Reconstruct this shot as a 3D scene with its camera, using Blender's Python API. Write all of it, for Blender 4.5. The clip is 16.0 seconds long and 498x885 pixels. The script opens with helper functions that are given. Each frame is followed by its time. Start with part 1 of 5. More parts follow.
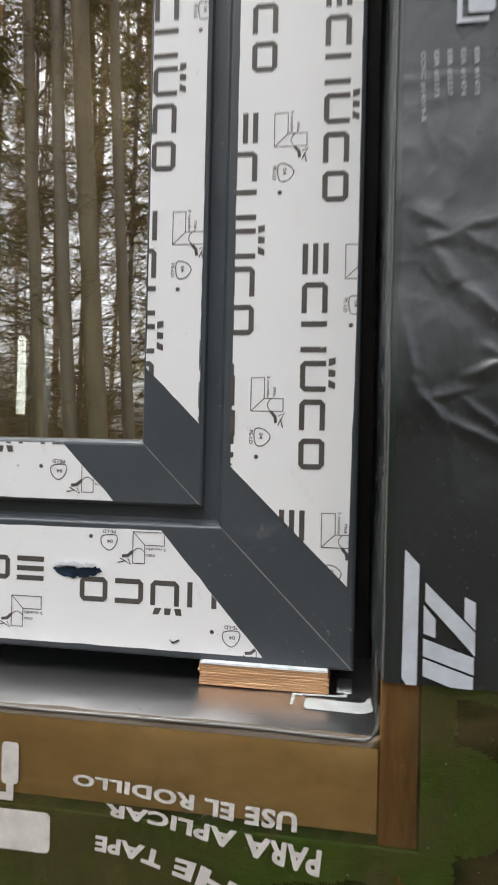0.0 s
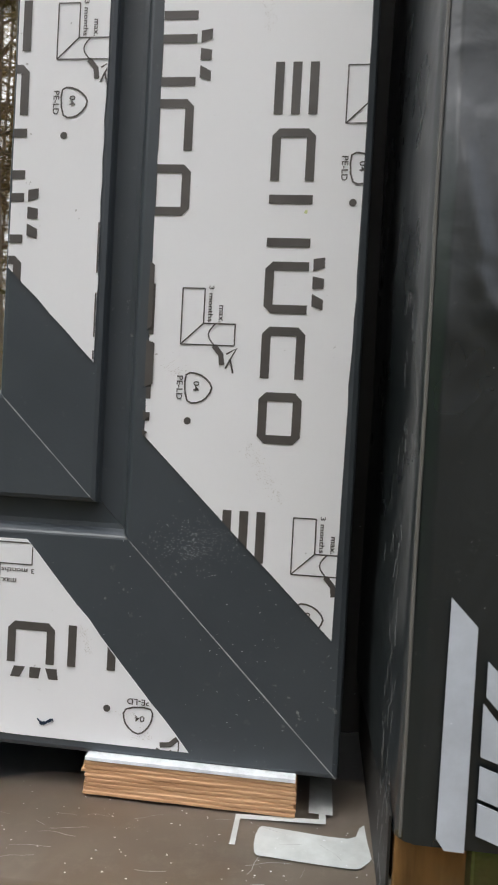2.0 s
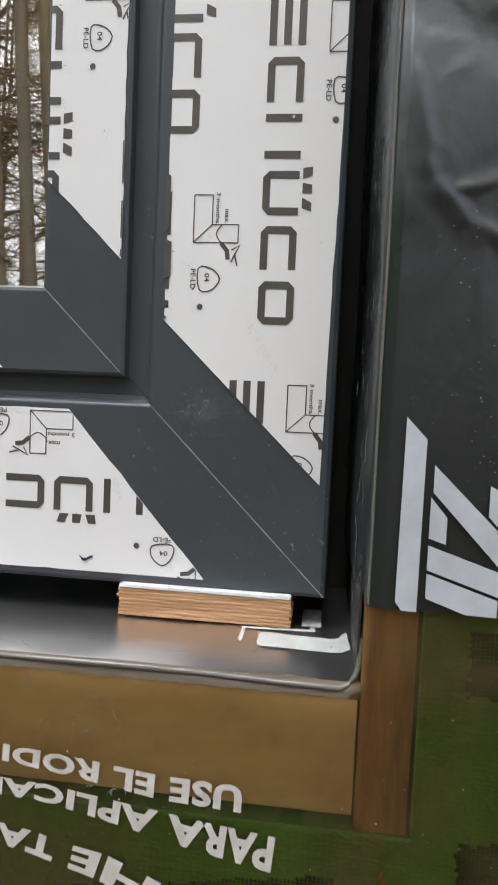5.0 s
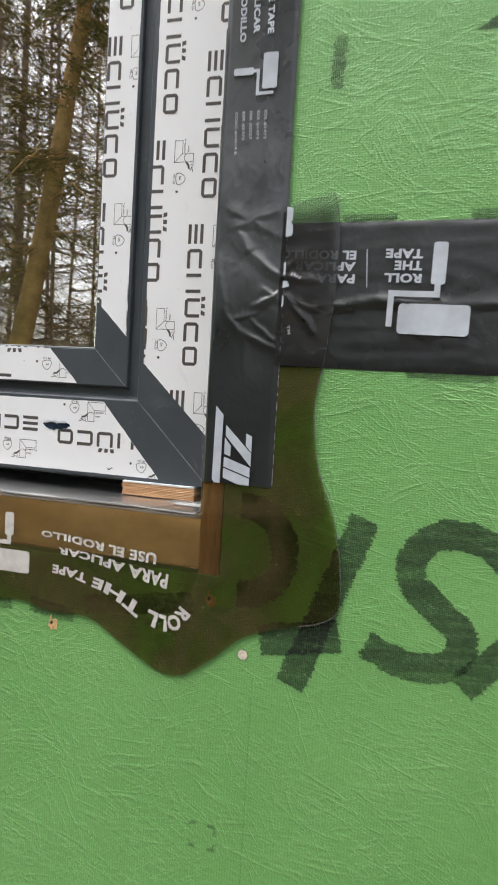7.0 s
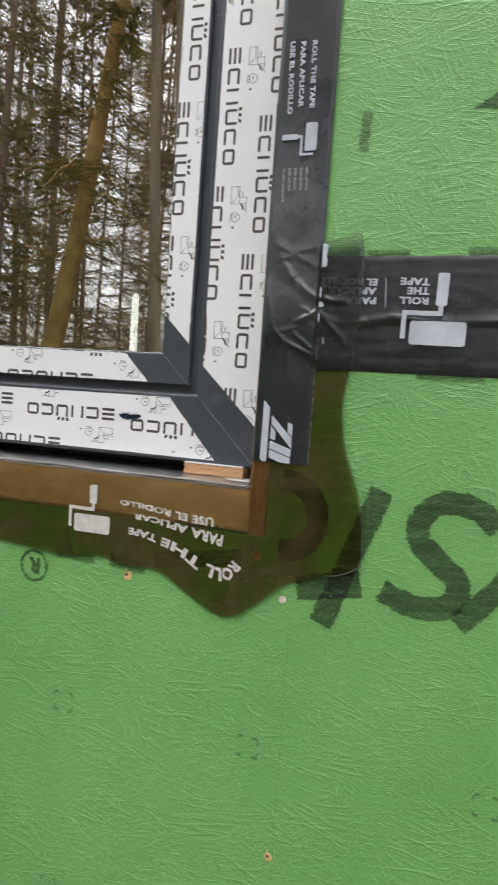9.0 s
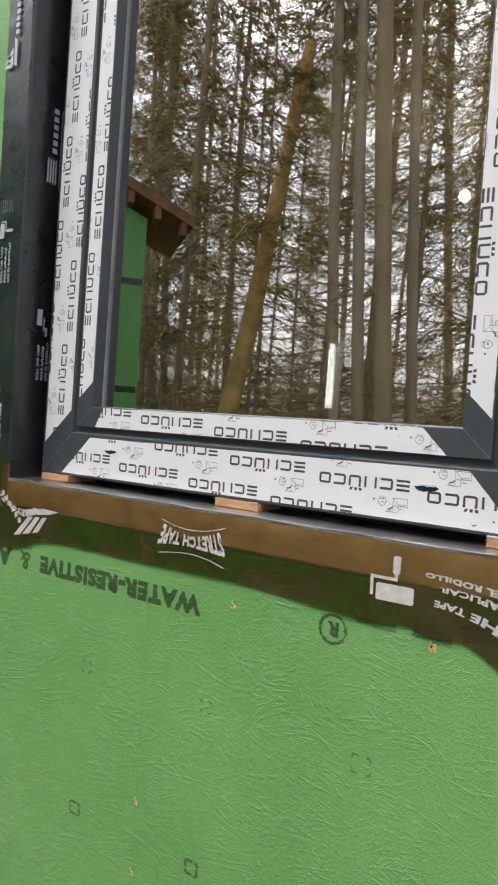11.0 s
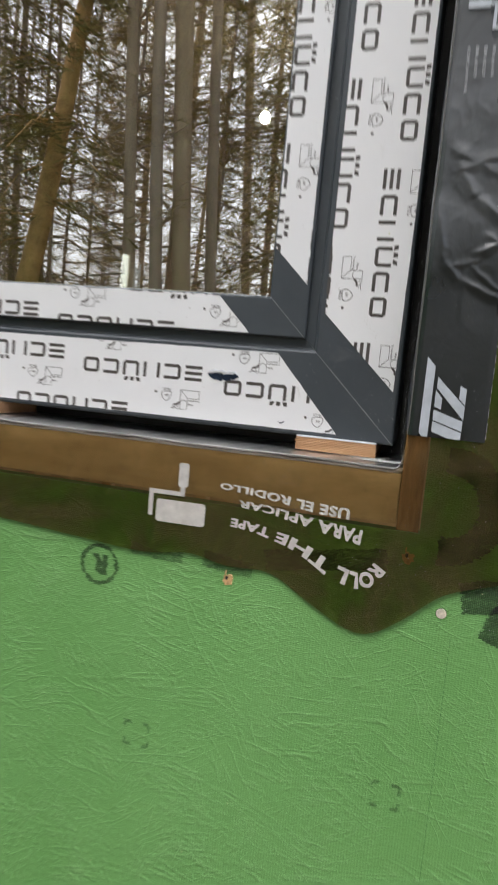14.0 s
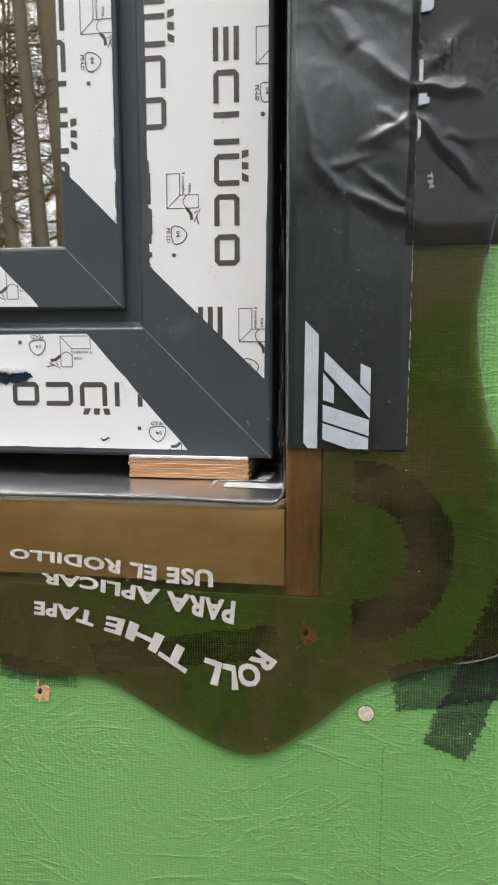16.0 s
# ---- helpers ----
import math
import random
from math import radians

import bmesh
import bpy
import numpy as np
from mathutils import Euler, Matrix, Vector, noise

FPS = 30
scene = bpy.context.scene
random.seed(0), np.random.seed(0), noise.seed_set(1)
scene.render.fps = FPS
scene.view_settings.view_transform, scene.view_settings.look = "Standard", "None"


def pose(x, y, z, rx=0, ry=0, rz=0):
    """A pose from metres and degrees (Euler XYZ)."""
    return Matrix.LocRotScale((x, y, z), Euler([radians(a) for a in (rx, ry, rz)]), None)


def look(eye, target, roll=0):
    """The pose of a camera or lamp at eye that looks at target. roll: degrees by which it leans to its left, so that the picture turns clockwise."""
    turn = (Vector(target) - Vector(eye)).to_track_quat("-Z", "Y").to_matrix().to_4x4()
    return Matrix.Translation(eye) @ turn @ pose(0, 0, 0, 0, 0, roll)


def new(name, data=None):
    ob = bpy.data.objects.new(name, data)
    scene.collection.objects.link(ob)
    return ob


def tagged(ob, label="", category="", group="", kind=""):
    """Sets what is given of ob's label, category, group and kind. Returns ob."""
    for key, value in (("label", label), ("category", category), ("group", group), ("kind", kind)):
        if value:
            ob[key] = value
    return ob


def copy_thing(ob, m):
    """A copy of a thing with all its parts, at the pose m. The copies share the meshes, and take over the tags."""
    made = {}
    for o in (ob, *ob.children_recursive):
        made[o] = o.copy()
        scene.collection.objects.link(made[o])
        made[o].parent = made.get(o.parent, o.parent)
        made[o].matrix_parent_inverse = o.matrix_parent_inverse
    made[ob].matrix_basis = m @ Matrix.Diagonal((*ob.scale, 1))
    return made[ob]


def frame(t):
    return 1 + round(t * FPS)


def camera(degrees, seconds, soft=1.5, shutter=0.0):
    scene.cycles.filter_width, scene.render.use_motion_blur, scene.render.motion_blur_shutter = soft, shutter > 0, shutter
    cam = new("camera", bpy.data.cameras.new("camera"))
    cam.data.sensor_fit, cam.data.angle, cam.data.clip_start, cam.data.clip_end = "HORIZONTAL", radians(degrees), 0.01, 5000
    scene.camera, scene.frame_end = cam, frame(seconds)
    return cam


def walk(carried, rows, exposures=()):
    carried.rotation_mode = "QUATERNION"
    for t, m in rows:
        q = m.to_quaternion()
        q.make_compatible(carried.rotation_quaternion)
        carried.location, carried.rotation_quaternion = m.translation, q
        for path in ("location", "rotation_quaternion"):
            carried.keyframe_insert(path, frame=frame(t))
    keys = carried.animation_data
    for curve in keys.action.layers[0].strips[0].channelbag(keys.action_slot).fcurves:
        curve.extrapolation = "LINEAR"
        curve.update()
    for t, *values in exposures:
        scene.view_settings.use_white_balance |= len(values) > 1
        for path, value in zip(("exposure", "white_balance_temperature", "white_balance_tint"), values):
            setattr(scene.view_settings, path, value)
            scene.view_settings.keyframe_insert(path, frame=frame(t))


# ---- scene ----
cam = camera(41.9, 16.0, soft=1.9, shutter=0.25)
PATH = [
    (0, (0.001, -0.274, 0.107), (-0.326, 1.699, 0.116), 1.3),
    (0.5, (-0.02, -0.18, 0.098), (-0.328, 1.795, 0.038), 1.7),
    (1, (-0.018, -0.139, 0.095), (-0.269, 1.845, 0.044), 2.0),
    (1.5, (-0.018, -0.137, 0.096), (-0.255, 1.848, 0.052), 2.3),
    (2, (-0.008, -0.146, 0.1), (-0.231, 1.841, 0.059), 3.0),
    (2.5, (0.0, -0.152, 0.104), (-0.231, 1.833, 0.034), 2.5),
    (3, (-0.008, -0.159, 0.104), (-0.281, 1.821, 0.043), 2.7),
    (5.5, (0.006, -0.213, 0.065), (-0.191, 1.772, -0.073), 2.5),
    (6, (0.061, -0.343, 0.082), (-0.078, 1.647, -0.055), 3.1),
    (6.5, (0.118, -0.385, 0.074), (-0.215, 1.585, -0.034), 2.4),
    (7, (0.18, -0.438, 0.074), (-0.405, 1.47, -0.065), 3.4),
    (7.5, (0.205, -0.543, 0.077), (-0.321, 1.382, -0.062), 3.1),
    (8, (0.231, -0.557, 0.073), (-0.214, 1.388, -0.059), 3.5),
    (8.5, (0.237, -0.547, 0.067), (-0.268, 1.384, -0.065), 3.8),
    (9, (0.2, -0.557, 0.065), (-0.45, 1.33, -0.063), 4.0),
    (9.5, (0.156, -0.581, 0.07), (-0.63, 1.254, -0.042), 3.3),
    (10, (0.126, -0.609, 0.08), (-0.784, 1.169, -0.007), 3.5),
    (12.3, (0.048, -0.682, 0.096), (-1.146, 0.922, 0.073), 4.0),
    (12.5, (0.045, -0.69, 0.091), (-1.073, 0.968, 0.054), 3.9),
    (13, (0.039, -0.701, 0.083), (-0.934, 1.045, 0.009), 3.9),
    (13.5, (0.039, -0.663, 0.074), (-0.696, 1.192, -0.068), 4.4),
    (14, (0.028, -0.468, 0.04), (-0.5, 1.452, -0.153), 5.3),
    (14.5, (0.028, -0.289, 0.011), (-0.505, 1.614, -0.297), 3.7),
    (15, (0.029, -0.262, 0.018), (-0.349, 1.679, -0.284), 3.0),
    (15.5, (0.024, -0.304, 0.049), (-0.228, 1.665, -0.201), 3.3),
    (16, (0.039, -0.284, 0.053), (-0.255, 1.676, -0.22), -0.1),
]
SKY, SUN, GLASS = 0.15, 0.6, 0.58
EXPOSURES = [(t, stops + 0.22, 6300, 10) for t, stops in ((0, 0.98), (0.5, 0.84), (1.5, 0.70), (2.5, 0.93), (5.6, 1.08), (6.1, 1.38), (6.6, 1.40), (7.0, 1.10), (7.6, 1.0), (9, 1.06), (12.5, 1.12), (13.5, 1.0), (14.0, 0.96), (14.5, 1.08), (15.5, 1.25), (16, 1.18))]
walk(cam, [(t, look(eye, to, roll)) for t, eye, to, roll in PATH], EXPOSURES)

# ---- world and light: overcast daylight ----
world = bpy.data.worlds.new("overcast_sky")
scene.world = world
world.use_nodes = True
wn = world.node_tree
sky = wn.nodes.new("ShaderNodeTexSky")
sky.sky_type, sky.sun_disc = "NISHITA", False
sky.sun_elevation, sky.sun_rotation = radians(65), radians(212)
sky.air_density, sky.dust_density, sky.ozone_density = 0.6, 6.0, 0.3
hsv = wn.nodes.new("ShaderNodeHueSaturation")
hsv.inputs["Saturation"].default_value = 0.35
wn.links.new(sky.outputs[0], hsv.inputs["Color"])
wn.links.new(hsv.outputs[0], wn.nodes["Background"].inputs["Color"])
wn.nodes["Background"].inputs["Strength"].default_value = SKY
sun = new("sun", bpy.data.lights.new("sun", "SUN"))
sun.data.energy, sun.data.angle, sun.data.color = SUN, radians(70), (1.0, 0.98, 0.95)
sun.matrix_world = look((-1.6, -2.6, 6.5), (0, 0, 0))


# ---- materials ----
def mat(name, base, rough=0.6, metal=0.0):
    m = bpy.data.materials.new(name)
    m.use_nodes = True
    b = m.node_tree.nodes["Principled BSDF"]
    b.inputs["Base Color"].default_value = (*base, 1)
    b.inputs["Roughness"].default_value = rough
    b.inputs["Metallic"].default_value = metal
    return m, m.node_tree, b


def node(nt, kind, **kw):
    n = nt.nodes.new(kind)
    for k, v in kw.items():
        n.inputs[k].default_value = v
    return n


def place(nt, scale=(1, 1, 1), rot=(0, 0, 0)):
    """Object coordinates, turned, then stretched."""
    tc = nt.nodes.new("ShaderNodeTexCoord")
    mp = nt.nodes.new("ShaderNodeMapping")
    mp.vector_type = "TEXTURE"
    mp.inputs["Scale"].default_value = [1 / a for a in scale]
    mp.inputs["Rotation"].default_value = [radians(a) for a in rot]
    nt.links.new(tc.outputs["Object"], mp.inputs["Vector"])
    return mp.outputs[0]


def noise_tex(nt, vec, scale, detail=4.0, rough=0.6, dist=0.0):
    n = node(nt, "ShaderNodeTexNoise", Scale=scale, Detail=detail, Roughness=rough, Distortion=dist)
    nt.links.new(vec, n.inputs["Vector"])
    return n.outputs["Fac"]


def ramp(nt, fac, stops):
    r = nt.nodes.new("ShaderNodeValToRGB")
    el = r.color_ramp.elements
    while len(el) < len(stops):
        el.new(0.5)
    for e, (p, c) in zip(el, stops):
        e.position = p
        e.color = (*c, 1) if len(c) == 3 else c
    nt.links.new(fac, r.inputs[0])
    return r.outputs[0]


def grey(v):
    return (v, v, v)


def mix(nt, fac, a, b, mode="MIX"):
    m = nt.nodes.new("ShaderNodeMix")
    m.data_type, m.blend_type = "RGBA", mode
    for sock, val in ((m.inputs[0], fac), (m.inputs[6], a), (m.inputs[7], b)):
        if hasattr(val, "is_output"):
            nt.links.new(val, sock)
        elif isinstance(val, (tuple, list)):
            sock.default_value = (*val, 1)
        else:
            sock.default_value = val
    return m.outputs[2]


def math_node(nt, op, a, b=0.0, clamp=False):
    m = nt.nodes.new("ShaderNodeMath")
    m.operation, m.use_clamp = op, clamp
    for sock, val in zip(m.inputs, (a, b)):
        if hasattr(val, "is_output"):
            nt.links.new(val, sock)
        else:
            sock.default_value = val
    return m.outputs[0]


def bump(nt, bsdf, height, strength, distance=0.001, under=None):
    bp = node(nt, "ShaderNodeBump", Strength=strength, Distance=distance)
    nt.links.new(height, bp.inputs["Height"])
    if under is not None:
        nt.links.new(under, bp.inputs["Normal"])
    if bsdf is not None:
        nt.links.new(bp.outputs[0], bsdf.inputs["Normal"])
    return bp.outputs[0]


def sheathing_material():
    m, nt, b = mat("green_sheathing", (0.13, 0.42, 0.1), 0.55)
    v = place(nt)
    cloud = noise_tex(nt, v, 5.0, 5, 0.6)
    fine = noise_tex(nt, v, 60.0, 5, 0.7)
    col = ramp(nt, cloud, [(0.3, (0.144, 0.355, 0.092)), (0.7, (0.200, 0.432, 0.134))])
    col = mix(nt, math_node(nt, "MULTIPLY", fine, 0.55), col, (0.188, 0.440, 0.144))
    col = mix(nt, ramp(nt, noise_tex(nt, v, 520.0, 3, 0.7), [(0.38, grey(0.16)), (0.62, grey(0))]), col, (0.085, 0.20, 0.055))
    # pale scuffs
    scuff = noise_tex(nt, place(nt, (1, 1, 3.5), (0, 18, 0)), 38.0, 6, 0.75, 0.6)
    col = mix(nt, ramp(nt, scuff, [(0.66, grey(0)), (0.76, grey(0.45))]), col, (0.36, 0.55, 0.30))
    # creases of the overlay: short thin folds in many directions over a finely rumpled sheet
    folds = None
    for ang, st, sc, amp in ((4, 5.0, 24.0, 0.6), (-32, 6.0, 20.0, 0.9), (62, 6.0, 13.0, 0.7), (118, 6.0, 14.0, 0.6), (28, 6.0, 25.0, 0.8), (-58, 6.0, 15.0, 0.6), (-14, 6.0, 34.0, 0.8), (14, 7.0, 9.0, 1.1), (-9, 9.0, 7.0, 1.1)):
        w = place(nt, (1, 1, st), (0, ang, 0))
        n = noise_tex(nt, w, sc, 2, 0.5, 0.25)
        r = math_node(nt, "ABSOLUTE", math_node(nt, "SUBTRACT", n, 0.5))
        r = math_node(nt, "SUBTRACT", 1.0, math_node(nt, "MULTIPLY", r, 34.0), True)
        here = noise_tex(nt, place(nt, (1, 1, 1), (0, ang * 1.7, 0)), 17.0 + 0.05 * ang, 3, 0.6)
        r = math_node(nt, "MULTIPLY", r, amp)
        r = math_node(nt, "MULTIPLY", r, ramp(nt, here, [(0.46, grey(0)), (0.62, grey(1))]))
        folds = r if folds is None else math_node(nt, "ADD", folds, r)
    rumple = math_node(nt, "ADD", noise_tex(nt, place(nt, (1, 1, 4.5), (0, 12, 0)), 55.0, 4, 0.6, 0.3), noise_tex(nt, place(nt, (1, 1, 4.5), (0, -22, 0)), 42.0, 4, 0.6, 0.3))
    grain = noise_tex(nt, v, 700.0, 2, 0.6)
    weave_a = node(nt, "ShaderNodeTexWave", Scale=210.0, Distortion=0.6, Detail=1.0)
    weave_a.bands_direction = "Z"
    nt.links.new(v, weave_a.inputs["Vector"])
    weave_b = node(nt, "ShaderNodeTexWave", Scale=150.0, Distortion=0.6, Detail=1.0)
    weave_b.bands_direction = "X"
    nt.links.new(v, weave_b.inputs["Vector"])
    weave = math_node(nt, "ADD", weave_a.outputs["Fac"], weave_b.outputs["Fac"])
    col = mix(nt, math_node(nt, "MULTIPLY", folds, 0.07, True), col, (0.40, 0.60, 0.32))
    nt.links.new(col, b.inputs["Base Color"])
    n1 = bump(nt, None, folds, 0.29, 0.0010)
    n2 = bump(nt, None, cloud, 0.4, 0.006, n1)
    n3 = bump(nt, None, rumple, 0.13, 0.0016, n2)
    bump(nt, b, math_node(nt, "ADD", weave, math_node(nt, "MULTIPLY", grain, 4.0)), 0.20, 0.0003, n3)
    b.inputs["Roughness"].default_value = 0.5
    return m


def ink_material(name, cover, most=0.71, tone=(0.012, 0.016, 0.012)):
    """Worn print: the weave of the sheet shows through."""
    m, nt, b = mat(name, tone, 0.7)
    v = place(nt)
    lines = node(nt, "ShaderNodeTexWave", Scale=290.0, Distortion=1.2, Detail=2.0)
    lines.bands_direction = "Z"
    nt.links.new(v, lines.inputs["Vector"])
    cross = node(nt, "ShaderNodeTexWave", Scale=250.0, Distortion=1.2, Detail=2.0)
    cross.bands_direction = "X"
    nt.links.new(v, cross.inputs["Vector"])
    spots = noise_tex(nt, v, 330.0, 4, 0.7)
    worn = noise_tex(nt, place(nt, (0.22, 1, 2.4), (0, -5, 0)), 62.0, 5, 0.75)
    k = math_node(nt, "ADD", math_node(nt, "MULTIPLY", math_node(nt, "ADD", lines.outputs["Fac"], cross.outputs["Fac"]), 0.16), math_node(nt, "ADD", math_node(nt, "MULTIPLY", spots, 0.45), math_node(nt, "MULTIPLY", worn, 0.68)))
    alpha = ramp(nt, k, [(cover - 0.24, grey(most)), (cover + 0.02, grey(most * 0.62)), (cover + 0.11, grey(most * 0.08))])
    nt.links.new(alpha, b.inputs["Alpha"])
    return m


def tape_material():
    m, nt, b = mat("black_flashing_tape", (0.015, 0.015, 0.016), 0.3)
    b.inputs["Specular IOR Level"].default_value = 0.85
    v = place(nt)
    dust = noise_tex(nt, v, 260.0, 6, 0.8)
    dust2 = noise_tex(nt, v, 14.0, 4, 0.6)
    k = math_node(nt, "MULTIPLY", ramp(nt, dust, [(0.62, grey(0)), (0.76, grey(1))]), ramp(nt, dust2, [(0.42, grey(0)), (0.65, grey(1))]))
    bloom = noise_tex(nt, place(nt, (1, 1, 0.6), (0, 20, 0)), 22.0, 5, 0.65, 1.2)
    base = mix(nt, ramp(nt, bloom, [(0.50, grey(0)), (0.75, grey(0.6))]), (0.013, 0.017, 0.018), (0.036, 0.042, 0.046))
    # sky sheen painted into the base colour as a patchy grey band
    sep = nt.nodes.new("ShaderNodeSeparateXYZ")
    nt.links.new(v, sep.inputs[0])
    painted_sheen = math_node(nt, "MULTIPLY", ramp(nt, sep.outputs["Z"], [(0.12, grey(0)), (0.17, grey(1)), (0.26, grey(1)), (0.34, grey(0))]), ramp(nt, bloom, [(0.30, grey(0.1)), (0.60, grey(0.9))]))
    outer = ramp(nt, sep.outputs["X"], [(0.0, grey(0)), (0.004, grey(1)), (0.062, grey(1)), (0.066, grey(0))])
    base = mix(nt, math_node(nt, "MULTIPLY", painted_sheen, outer), base, (0.085, 0.092, 0.099))
    nt.links.new(mix(nt, math_node(nt, "MULTIPLY", k, 0.5), base, (0.30, 0.30, 0.28)), b.inputs["Base Color"])
    nt.links.new(ramp(nt, dust2, [(0.3, grey(0.20)), (0.7, grey(0.44))]), b.inputs["Roughness"])
    n1 = bump(nt, None, noise_tex(nt, v, 30.0, 4, 0.55, 0.8), 0.22, 0.003)
    n2 = bump(nt, None, noise_tex(nt, place(nt, (1, 1, 0.35), (0, 8, 0)), 120.0, 3, 0.6, 0.5), 0.18, 0.0012, n1)
    bump(nt, b, noise_tex(nt, v, 420.0, 3, 0.6), 0.10, 0.0003, n2)
    return m


def stretch_material(name, low, high, haze_low, haze_high, base, gloss, ior):
    """Clear brown film: what lies under it shows through, hazy where it is not stuck down, with a glossy skin."""
    m = bpy.data.materials.new(name)
    m.use_nodes = True
    nt = m.node_tree
    out = nt.nodes["Material Output"]
    b = nt.nodes["Principled BSDF"]
    b.inputs["Base Color"].default_value = (*base, 1)
    b.inputs["Roughness"].default_value = 0.7
    b.inputs["Specular IOR Level"].default_value = 0.0
    tr = nt.nodes.new("ShaderNodeBsdfTransparent")
    v = place(nt)
    patch = noise_tex(nt, v, 13.0, 4, 0.55, 0.9)
    nt.links.new(ramp(nt, patch, [(0.36, low), (0.64, high)]), tr.inputs["Color"])
    dust = noise_tex(nt, v, 130.0, 5, 0.8)
    haze = math_node(nt, "ADD", ramp(nt, patch, [(0.40, grey(haze_high)), (0.58, grey(haze_low))]), ramp(nt, dust, [(0.5, grey(0.0)), (0.85, grey(0.22))]), True)
    mx = nt.nodes.new("ShaderNodeMixShader")
    nt.links.new(haze, mx.inputs[0])
    nt.links.new(tr.outputs[0], mx.inputs[1])
    nt.links.new(b.outputs[0], mx.inputs[2])
    gl = nt.nodes.new("ShaderNodeBsdfGlossy")
    gl.inputs["Roughness"].default_value = gloss
    fr = nt.nodes.new("ShaderNodeFresnel")
    fr.inputs["IOR"].default_value = ior
    top = nt.nodes.new("ShaderNodeMixShader")
    nt.links.new(fr.outputs[0], top.inputs[0])
    nt.links.new(mx.outputs[0], top.inputs[1])
    nt.links.new(gl.outputs[0], top.inputs[2])
    nt.links.new(top.outputs[0], out.inputs["Surface"])
    bp = node(nt, "ShaderNodeBump", Strength=0.22, Distance=0.001)
    nt.links.new(noise_tex(nt, v, 45.0, 4, 0.6), bp.inputs["Height"])
    for sh in (gl, b):
        nt.links.new(bp.outputs[0], sh.inputs["Normal"])
    return m


def film_material():
    m, nt, b = mat("white_protective_film", (0.85, 0.86, 0.87), 0.32)
    v = place(nt)
    big = noise_tex(nt, v, 12.0, 4, 0.6)
    smear = noise_tex(nt, place(nt, (2.2, 1, 1), (0, 35, 0)), 26.0, 6, 0.75, 0.8)
    col = mix(nt, ramp(nt, smear, [(0.66, grey(0)), (0.8, grey(0.55))]), (0.85, 0.86, 0.87), (0.5, 0.47, 0.42))
    col = mix(nt, math_node(nt, "MULTIPLY", big, 0.12), col, (0.6, 0.62, 0.65))
    specks = noise_tex(nt, v, 420.0, 2, 0.5)
    col = mix(nt, ramp(nt, specks, [(0.74, grey(0)), (0.78, grey(0.6))]), col, (0.25, 0.23, 0.2))
    nt.links.new(col, b.inputs["Base Color"])
    bump(nt, b, noise_tex(nt, v, 55.0, 3, 0.5), 0.06, 0.0008)
    return m


def anthracite_material():
    m, nt, b = mat("anthracite_window_foil", (0.042, 0.047, 0.052), 0.42)
    v = place(nt)
    big = noise_tex(nt, v, 18.0, 4, 0.6)
    col = ramp(nt, big, [(0.3, (0.047, 0.057, 0.066)), (0.7, (0.061, 0.072, 0.082))])
    specks = noise_tex(nt, v, 330.0, 3, 0.6)
    near = noise_tex(nt, v, 24.0, 4, 0.6)
    k = math_node(nt, "MULTIPLY", ramp(nt, specks, [(0.66, grey(0)), (0.73, grey(1))]), ramp(nt, near, [(0.55, grey(0.05)), (0.68, grey(0.9))]))
    nt.links.new(mix(nt, k, col, (0.38, 0.39, 0.38)), b.inputs["Base Color"])
    nt.links.new(ramp(nt, near, [(0.3, grey(0.36)), (0.7, grey(0.52))]), b.inputs["Roughness"])
    bump(nt, b, noise_tex(nt, v, 900.0, 2, 0.5), 0.15, 0.0002)
    return m


def wood_material(name, dark, light, axis_scale, scale=30.0, rough=0.6):
    m, nt, b = mat(name, light, rough)
    v = place(nt, axis_scale)
    g = noise_tex(nt, v, scale, 6, 0.65, 0.6)
    f = noise_tex(nt, v, scale * 5, 4, 0.6)
    col = ramp(nt, g, [(0.3, dark), (0.65, light)])
    col = mix(nt, math_node(nt, "MULTIPLY", f, 0.5), col, tuple(0.55 * c for c in dark), "MIX")
    nt.links.new(col, b.inputs["Base Color"])
    bump(nt, b, f, 0.5, 0.0006)
    return m


def bark_material():
    m, nt, b = mat("bark", (0.2, 0.14, 0.09), 0.9)
    v = place(nt, (1, 1, 0.15))
    g = noise_tex(nt, v, 9.0, 6, 0.7)
    info = nt.nodes.new("ShaderNodeObjectInfo")
    col = ramp(nt, g, [(0.3, (0.25, 0.17, 0.095)), (0.7, (0.50, 0.37, 0.22))])
    col = mix(nt, math_node(nt, "ADD", math_node(nt, "MULTIPLY", info.outputs["Random"], 0.5), 0.35), col, (0.40, 0.325, 0.28))
    nt.links.new(col, b.inputs["Base Color"])
    bump(nt, b, g, 0.6, 0.02)
    return m


def leaf_material(name, a, c):
    m, nt, b = mat(name, a, 0.7)
    geo = nt.nodes.new("ShaderNodeNewGeometry")
    nt.links.new(ramp(nt, geo.outputs["Random Per Island"], [(0.0, a), (1.0, c)]), b.inputs["Base Color"])
    return m


